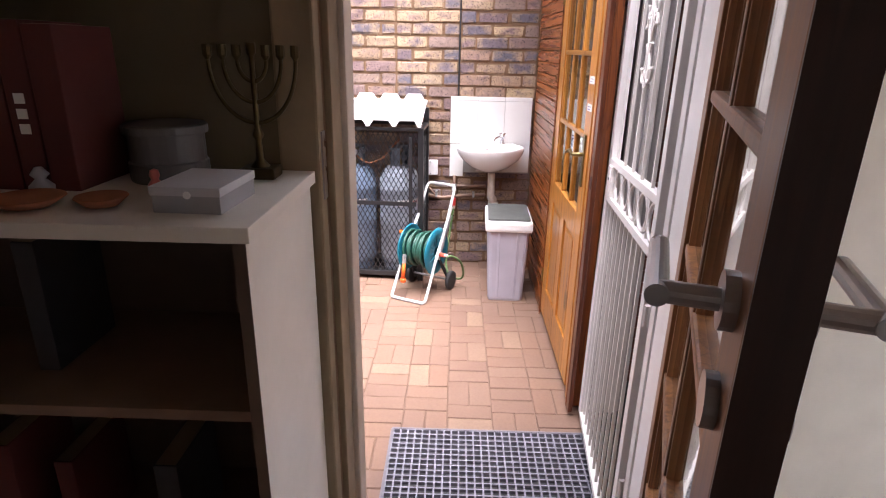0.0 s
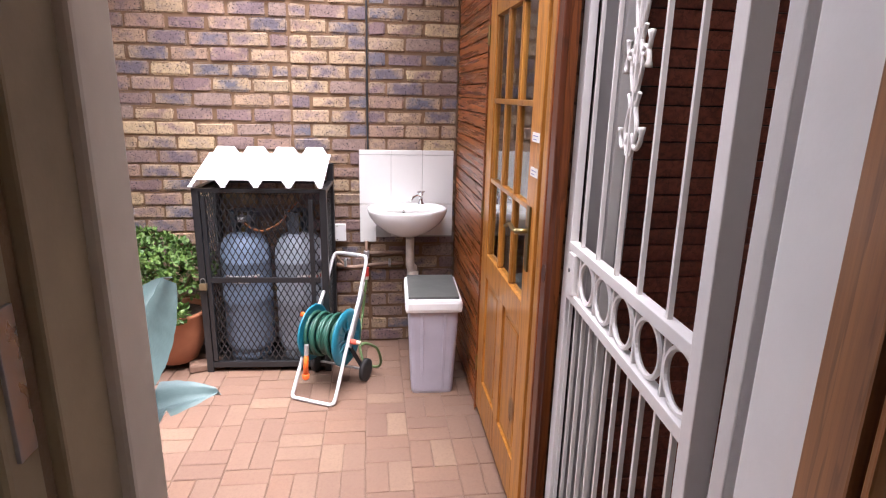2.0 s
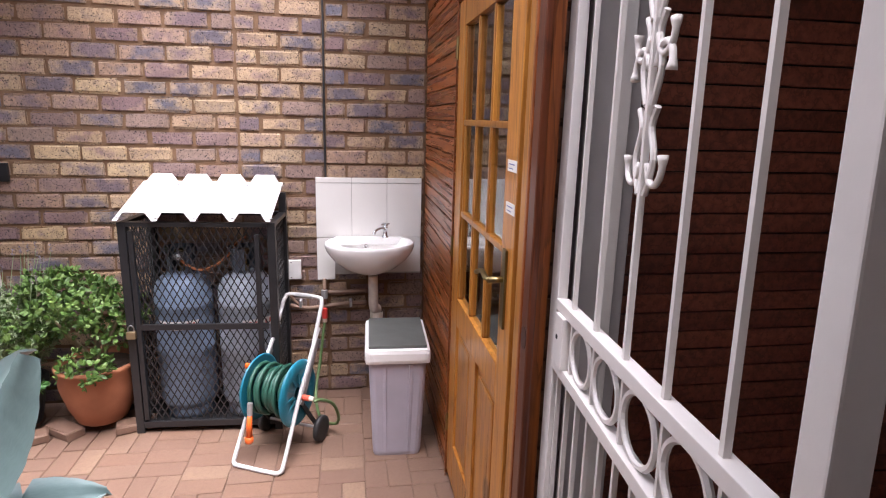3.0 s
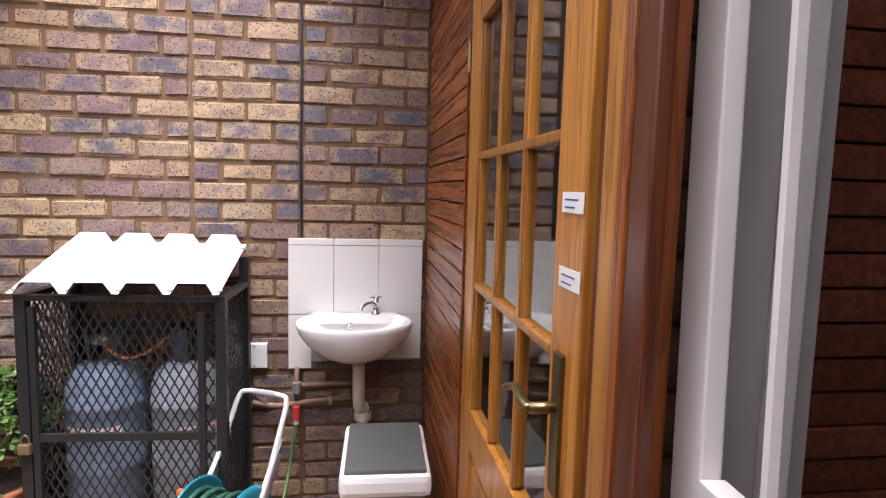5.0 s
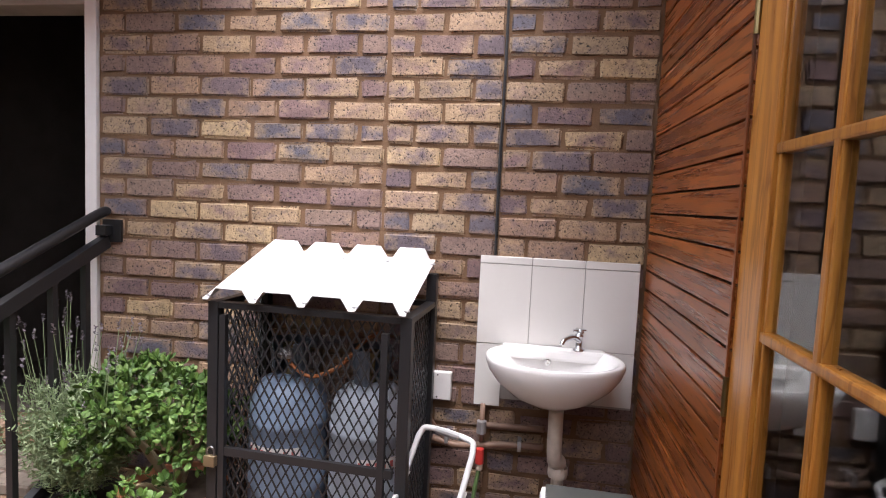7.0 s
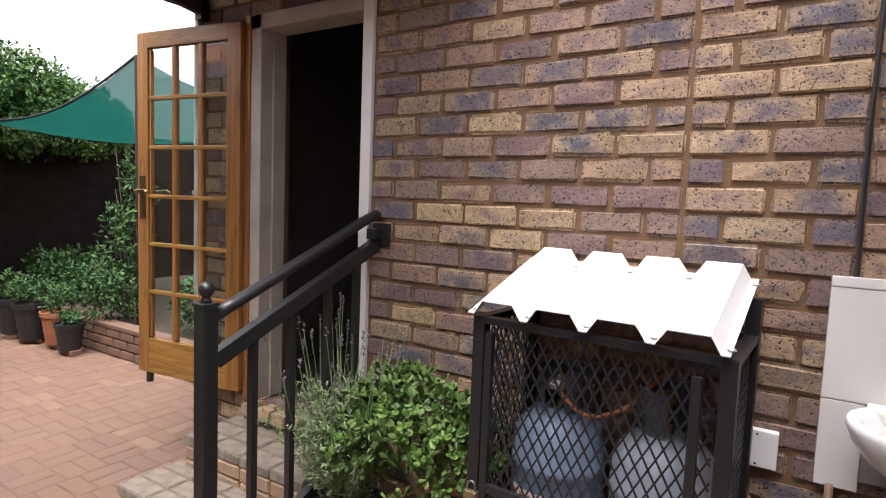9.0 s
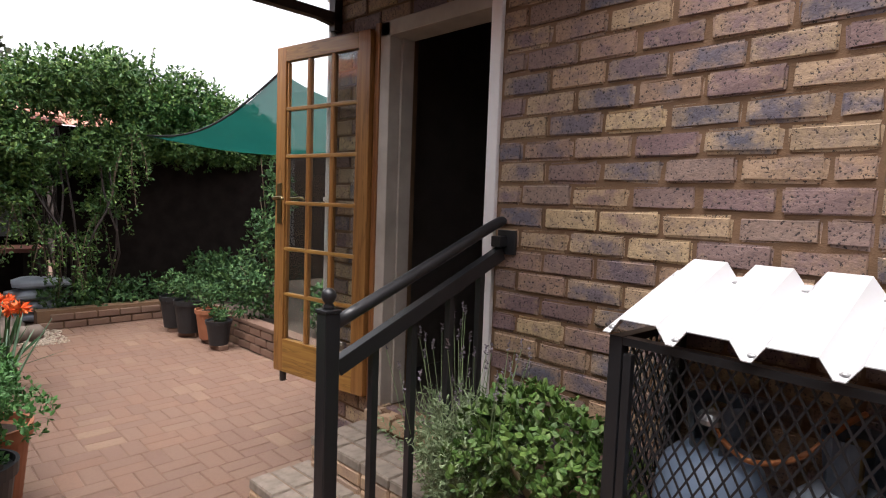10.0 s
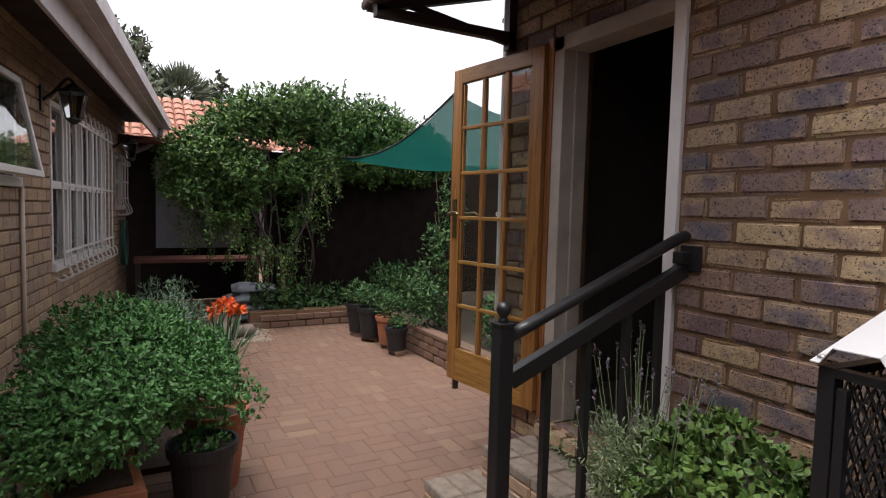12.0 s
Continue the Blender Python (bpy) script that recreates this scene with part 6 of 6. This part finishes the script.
leaf_mesh("leaves", crown(rng, [((0, 0, 0.2), (0.3, 0.75, 0.3))], 420, 0.07, 0.03, 5, 0.5, 0.2), SHRUB_LEAF, hd)

# shade net
net = thing("shade_net", "green shade net stretched over the raised bed", "shade net")
A, B, C, D = Vector((-5.43, 5.28, 2.73)), Vector((-7.6, 4.75, 2.18)), Vector((-7.0, 6.9, 2.15)), Vector((-4.9, 6.6, 2.5))
b2 = bmesh.new()
N = 16
g = [[None] * (N + 1) for _ in range(N + 1)]
for i in range(N + 1):
    for j in range(N + 1):
        u, v = i / N, j / N
        p = A.lerp(B, u).lerp(D.lerp(C, u), v)
        p.z -= 0.22 * math.sin(u * math.pi) * (1 - 0.3 * v) + 0.12 * math.sin(v * math.pi) + 0.02 * math.sin(9 * u + 5 * v)
        g[i][j] = b2.verts.new(p)
for i in range(N):
    for j in range(N):
        b2.faces.new((g[i][j], g[i + 1][j], g[i + 1][j + 1], g[i][j + 1]))
part("cloth", b2, NET, net, smooth=True)
b2 = tube([A.lerp(B, k / 12) - Vector((0, 0, 0.22 * math.sin(k / 12 * math.pi))) for k in range(13)], 0.012, 6)
part("hem", b2, RUBBER, net)
for p in (A, D):
    part("pole", tube([(p.x, p.y, 0.2), (p.x, p.y, p.z)], 0.02, 8), DARK_TIMBER, net)

# open lean-to with shade painted into its walls, bench and sacks at the end of the house
ln = thing("garden_shed", "open lean-to, shade painted into its walls, with a pale back panel and red-brown gutter", "shed", (-9.6, 2.9, 0))
part("back_wall", box(-0.6, -0.5, -2.2, 1.1, 0, 2.4), SHADED_WALL, ln)
part("side_wall", box(-0.5, 0.6, 1.0, 1.1, 0, 2.3), SHADED_WALL, ln)
part("roof", box(-0.7, 0.9, -2.2, 1.2, 2.32, 2.38), DARK_TIMBER, ln)
part("gutter", tube([(0.92, -1.0, 2.34), (0.92, 1.2, 2.32)], 0.05, 10), painted("red_brown_gutter", (0.20, 0.06, 0.04), 0.5), ln)
part("panel", box(-0.2, -0.15, -0.25, 0.95, 0.85, 2.15), painted("pale_grey_panel", (0.24, 0.25, 0.28), 0.6, 0.1), ln, "pale grey panel leaning in the shed")
bn = thing("potting_bench", "dark timber potting bench with a reddish top", "bench", (-8.75, 3.15, 0))
part("bench_top", box(-0.3, 0.3, -0.8, 0.75, 0.74, 0.79, 0.006), painted("red_brown_top", (0.16, 0.06, 0.045), 0.5), bn)
for x in (-0.26, 0.26):
    for y in (-0.75, 0.7):
        part("leg", box(x - 0.03, x + 0.03, y - 0.03, y + 0.03, 0, 0.74), DARK_TIMBER, bn)
for k in range(4):
    b2 = box(-0.2, 0.2, -0.28, 0.28, 0, 0.14)
    bmesh.ops.subdivide_edges(b2, edges=list(b2.edges), cuts=5, use_grid_fill=True)
    for v in b2.verts:
        q = max(abs(v.co.x) / 0.2, abs(v.co.y) / 0.28)
        v.co.z = 0.07 + (v.co.z - 0.07) * (1 - 0.75 * q ** 3) + 0.012 * noise.noise(v.co * 9 + Vector((k, 0, 0)))
    sk = solid("compost_sack", b2, SACK, "blue and white plastic compost sack lying on a pile", "sack", at=(-8.0 + 0.02 * k, 3.72 + 0.02 * (k % 2), 0.0 + 0.125 * k), turn=8 * (k % 3) - 6, smooth=True, group="pile of sacks")
for k in range(8):
    b2 = bmesh.new()
    bmesh.ops.create_icosphere(b2, subdivisions=2, radius=rng.uniform(0.1, 0.17))
    o = Vector((k * 3.1, 0, 0))
    for v in b2.verts:
        v.co *= 1 + 0.3 * noise.noise(v.co * 7 + o)
        v.co.z *= 0.75
        v.co.z = max(v.co.z, -0.07)
    solid("rock", b2, ROCK, "rounded brown garden rock at the bed's edge", "rock", at=(-7.25 + rng.uniform(-0.35, 0.35), 3.25 + rng.uniform(-0.22, 0.25), 0.068), turn=rng.uniform(0, 360), group="garden rocks", smooth=True)
pts_ = []
for k in range(420):
    x, y = rng.uniform(-7.6, -6.7), 3.55 + rng.uniform(-0.12, 0.12) + 0.1 * math.sin(k)
    pts_.append((pose(x, y, 0.0, 0, 0, rng.uniform(0, 90)), rng.uniform(0.015, 0.03), rng.uniform(0.012, 0.025), rng.uniform(0.008, 0.02)))
gravel = joined("gravel", pts_, painted("pale_gravel", (0.45, 0.38, 0.30), 0.9, 0.2, 0, 30), None, "pale gravel strewn beside the rocks")
tagged(gravel, category="gravel")

# neighbour's tiled roof
nb = thing("house", "neighbouring house with an orange clay tile roof", "house", (-15.0, 3.0, 0))
part("wall", box(-6, 0.0, -6, 4.2, 0, 2.9), DARK_ROOM, nb)
V, F = [], []
for j in range(8):
    for i in range(44):
        o = len(V)
        y0, x0, z0 = -6.2 + i * 0.24, 0.5 - j * 0.3, 2.82 + j * 0.175
        for s in range(5):
            a = math.pi * s / 4
            for dx, dz in ((0.02, 0.0), (-0.32, 0.16)):
                V.append((x0 + dx, y0 + 0.11 - 0.11 * math.cos(a), z0 + dz + 0.06 * math.sin(a) + 0.02))
        for s in range(4):
            F.append((o + 2 * s, o + 2 * s + 1, o + 2 * s + 3, o + 2 * s + 2))
me = bpy.data.meshes.new("roof")
me.from_pydata(V, [], F)
n = Nodes("clay_roof_tile", 0.8)
me.materials.append(n.done(n.mix(n.island(), (0.35, 0.155, 0.105), (0.44, 0.22, 0.155))))
rf = new("roof", me)
rf.parent = nb
tagged(rf, "orange clay roof tiles", kind="stuff")
part("underlay", bar((0.4, -1, 2.80), (-1.9, -1, 4.14), 10.4, 0.03), ROOF_TILE, nb)
part("gutter", tube([(0.55, -6.2, 2.8), (0.55, 4.3, 2.8)], 0.06, 8), LAVENDER_WALL, nb)


def far_tree(at, h, r, label, blobs, count, size):
    t = thing("tree", label, "tree", at)
    part("trunk", tube([(0, 0, 0), (0.1, 0, h * 0.6), (0, 0.1, h * 0.85)], 0.2, 8, radii=[0.25, 0.18, 0.08]), BARK, t)
    leaf_mesh("crown", crown(rng, blobs, count, size, size * 0.5, 5, 0.3, 0.3), HAZY_LEAF, t)


far_tree((-28.5, 1.2, 0), 8, 3, "distant rounded tree beyond the roofs, its green greyed for haze", [((0, -0.3, 7.0), (2.2, 2.4, 2.2)), ((0.5, 1.6, 5.6), (1.8, 1.5, 1.5)), ((0, -2.6, 8.9), (1.8, 2.4, 2.6))], 2600, 0.36)
far_tree((-29, 5.9, 0), 7, 2, "distant narrow conifer beyond the roofs", [((0, 0, 5.7), (0.75, 0.8, 1.9)), ((0, -0.4, 4.4), (1.3, 1.5, 1.4))], 900, 0.26)
far_tree((-27, 9.5, 0), 6, 2, "distant tree behind the creeper", [((0, 0, 4.6), (1.6, 2.6, 1.0)), ((0, 3, 4.2), (1.6, 2.4, 0.9))], 700, 0.35)
fp = thing("palm_tree", "distant fan palm with a dense round head", "palm tree", (-28.5, 4.2, 0))
part("trunk", tube([(0, 0, 0), (0, 0, 6.0)], 0.2, 8), BARK, fp)
fans = []
for k in range(110):
    d = rand_dir(rng, 0.25)
    for i in range(9):
        q = (d + rand_dir(rng) * 0.45).normalized()
        fans.append((Vector((0, 0, 6.1)) + d * 0.7, q, q.cross(rand_dir(rng) + Vector((0.02, 0, 0))).normalized(), rng.uniform(0.7, 1.15), 0.07))
leaf_mesh("fronds", fans, HAZY_LEAF, fp)

# ---- bricks of the back wall ----
FULL = [brick_mesh("brick", 0.2165, 0.05, 0.079, BRICK, 0.006 + 0.0011 * k, 11 + k) for k in range(6)]
HALF = [brick_mesh("half_brick", 0.105, 0.05, 0.079, BRICK, 0.006 + 0.0013 * k, 31 + k) for k in range(4)]
JOINTS = (-0.453, 0.017)
rng = random.Random(77)


def course(row):
    """Bricks of one course of the back wall: (centre, length)."""
    odd = (row + 1) % 2
    out = []
    # leftward from the first straight joint
    x = JOINTS[0]
    first = True
    while x > -2.99:
        l = LB / 2 if (odd and first) else LB
        l = min(l, x + 2.99)
        out.append((x - l / 2, l))
        x -= l
        first = False
    w = JOINTS[1] - JOINTS[0]
    if odd:
        out += [(JOINTS[0] + w / 8, w / 4), (JOINTS[0] + w / 2, w / 2), (JOINTS[1] - w / 8, w / 4)]
    else:
        out += [(JOINTS[0] + w / 4, w / 2), (JOINTS[1] - w / 4, w / 2)]
    x, first = JOINTS[1] + 0.004, True
    while x < XC:
        l = LB / 2 if (not odd and first) else LB
        l = min(l, XC - x)
        out.append((x + l / 2, l))
        x += l
        first = False
    return out


rest = []
for row in range(34):
    z = row * HB + 0.0035
    for x, l in course(row):
        x0, x1 = x - l / 2, x + l / 2
        if DZ0 - 0.05 < z < DZ1 - 0.02:
            if x0 < DX0 < x1:
                x1 = DX0
            elif x0 < DX1 + 0.006 < x1:
                x0 = DX1 + 0.006
            elif DX0 <= x0 and x1 <= DX1 + 0.01:
                continue
        x, l = (x0 + x1) / 2, x1 - x0
        if l < 0.03:
            continue
        m = pose(x, W + 0.0245 + rng.uniform(-0.004, 0.0025), z + rng.uniform(-0.002, 0.002), rng.uniform(-0.6, 0.6), rng.uniform(-0.7, 0.7), rng.uniform(-0.4, 0.4))
        if x > DX1 and 0 <= row < 27:
            me, base = (rng.choice(HALF), 0.105) if l < 0.16 else (rng.choice(FULL), 0.2165)
            piece("brick", me, wall_back, m @ Matrix.Diagonal(((l - 0.0125) / base, 1, rng.uniform(0.97, 1.03), 1)))
        else:
            rest.append((m @ pose(0, 0, 0), max(l - 0.014, 0.02), 0.05, 0.0755))
joined("brick_courses", [(m @ pose(0, 0, 0.0378, 90) @ pose(0, 0, -0.025), l, h, w) for m, l, w, h in rest], BRICK_FAR, wall_back, "face bricks above and beside the door")

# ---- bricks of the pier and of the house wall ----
# pier bricks take the same shade in their dark red colour
PIER_BRICK = brick_mesh("brick", 0.099, 0.05, 0.0765, painted("shaded_red_brick", (0.13, 0.06, 0.042), 0.9, 0.25, 0, 25), 0.008, 61)
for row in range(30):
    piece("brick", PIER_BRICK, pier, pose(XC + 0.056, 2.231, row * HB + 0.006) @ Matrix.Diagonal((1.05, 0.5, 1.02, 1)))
far = []
for row in range(30):
    z, x = row * HB + 0.006, -0.11 if row % 2 else 0.0
    while x < 9.1:
        a, b = max(x, 0.0), min(x + LB, 9.1)
        for w in WIN:
            if w[2] - 0.06 < z + 0.02 < w[3]:
                if a < w[1] and b > w[0]:
                    if a < w[0]:
                        b = w[0]
                    elif b > w[1]:
                        a = w[1]
                    else:
                        b = a
        if b - a > 0.03:
            far.append((pose((a + b) / 2, 0.024, z + 0.0378, 90) @ pose(0, 0, -0.025), b - a - 0.013, 0.0755, 0.05))
        x += LB
joined("brick_courses", far, brick_material("house_face_brick", True, 0.4), wall_house, "brown face bricks of the house wall")

# ---- clay pavers in a basketweave bond ----
PA = 0.1075
FLAT, FLAT2 = brick_mesh("paver", 2 * PA - 0.0035, PA - 0.0035, 0.03, PAVER, 0.0022, 21), brick_mesh("paver", 2 * PA - 0.0045, PA - 0.005, 0.03, PAVER, 0.0035, 22)
pav, count = [], 0
u = HOUSE.to_3x3() @ Vector((1, 0, 0))
spots = []
for i in range(-43, 4):
    for j in range(4, 24):
        flip = (i + j) % 2 if rng.random() < 0.8 else rng.randrange(2)
        for k in (-0.5, 0.5):
            x, y = (i + 0.5) * 2 * PA, (j + 0.5) * 2 * PA + (PA * 0.5 if i % 3 == 0 else 0)
            spots.append((x, y + k * PA, 0) if flip else (x + k * PA, y, 90))
for x, y, a in spots:
    edge = 1.2 + (x + 0.25) * u.y / u.x
    if y < edge or (x > -3.0 and y > W - 0.02) or y > 4.98 or x > XC + 0.05 or x < -8.8 or (abs(y - edge) < 0):
        continue
    if -7.9 < x < -3.7 and y < 2.72:
        continue
    m = pose(x, y, -0.03 + rng.uniform(-0.0015, 0.0015), rng.uniform(-0.25, 0.25), rng.uniform(-0.25, 0.25), a + rng.uniform(-1.1, 1.1))
    if x > -1.75 and y > 2.0 and count < 300:
        piece("paver", rng.choice((FLAT, FLAT2)), paving, m)
        count += 1
    else:
        pav.append((m, 2 * PA - 0.003, PA - 0.003, 0.03))
joined("pavers", pav, PAVER_FAR, paving, "clay pavers of the yard")
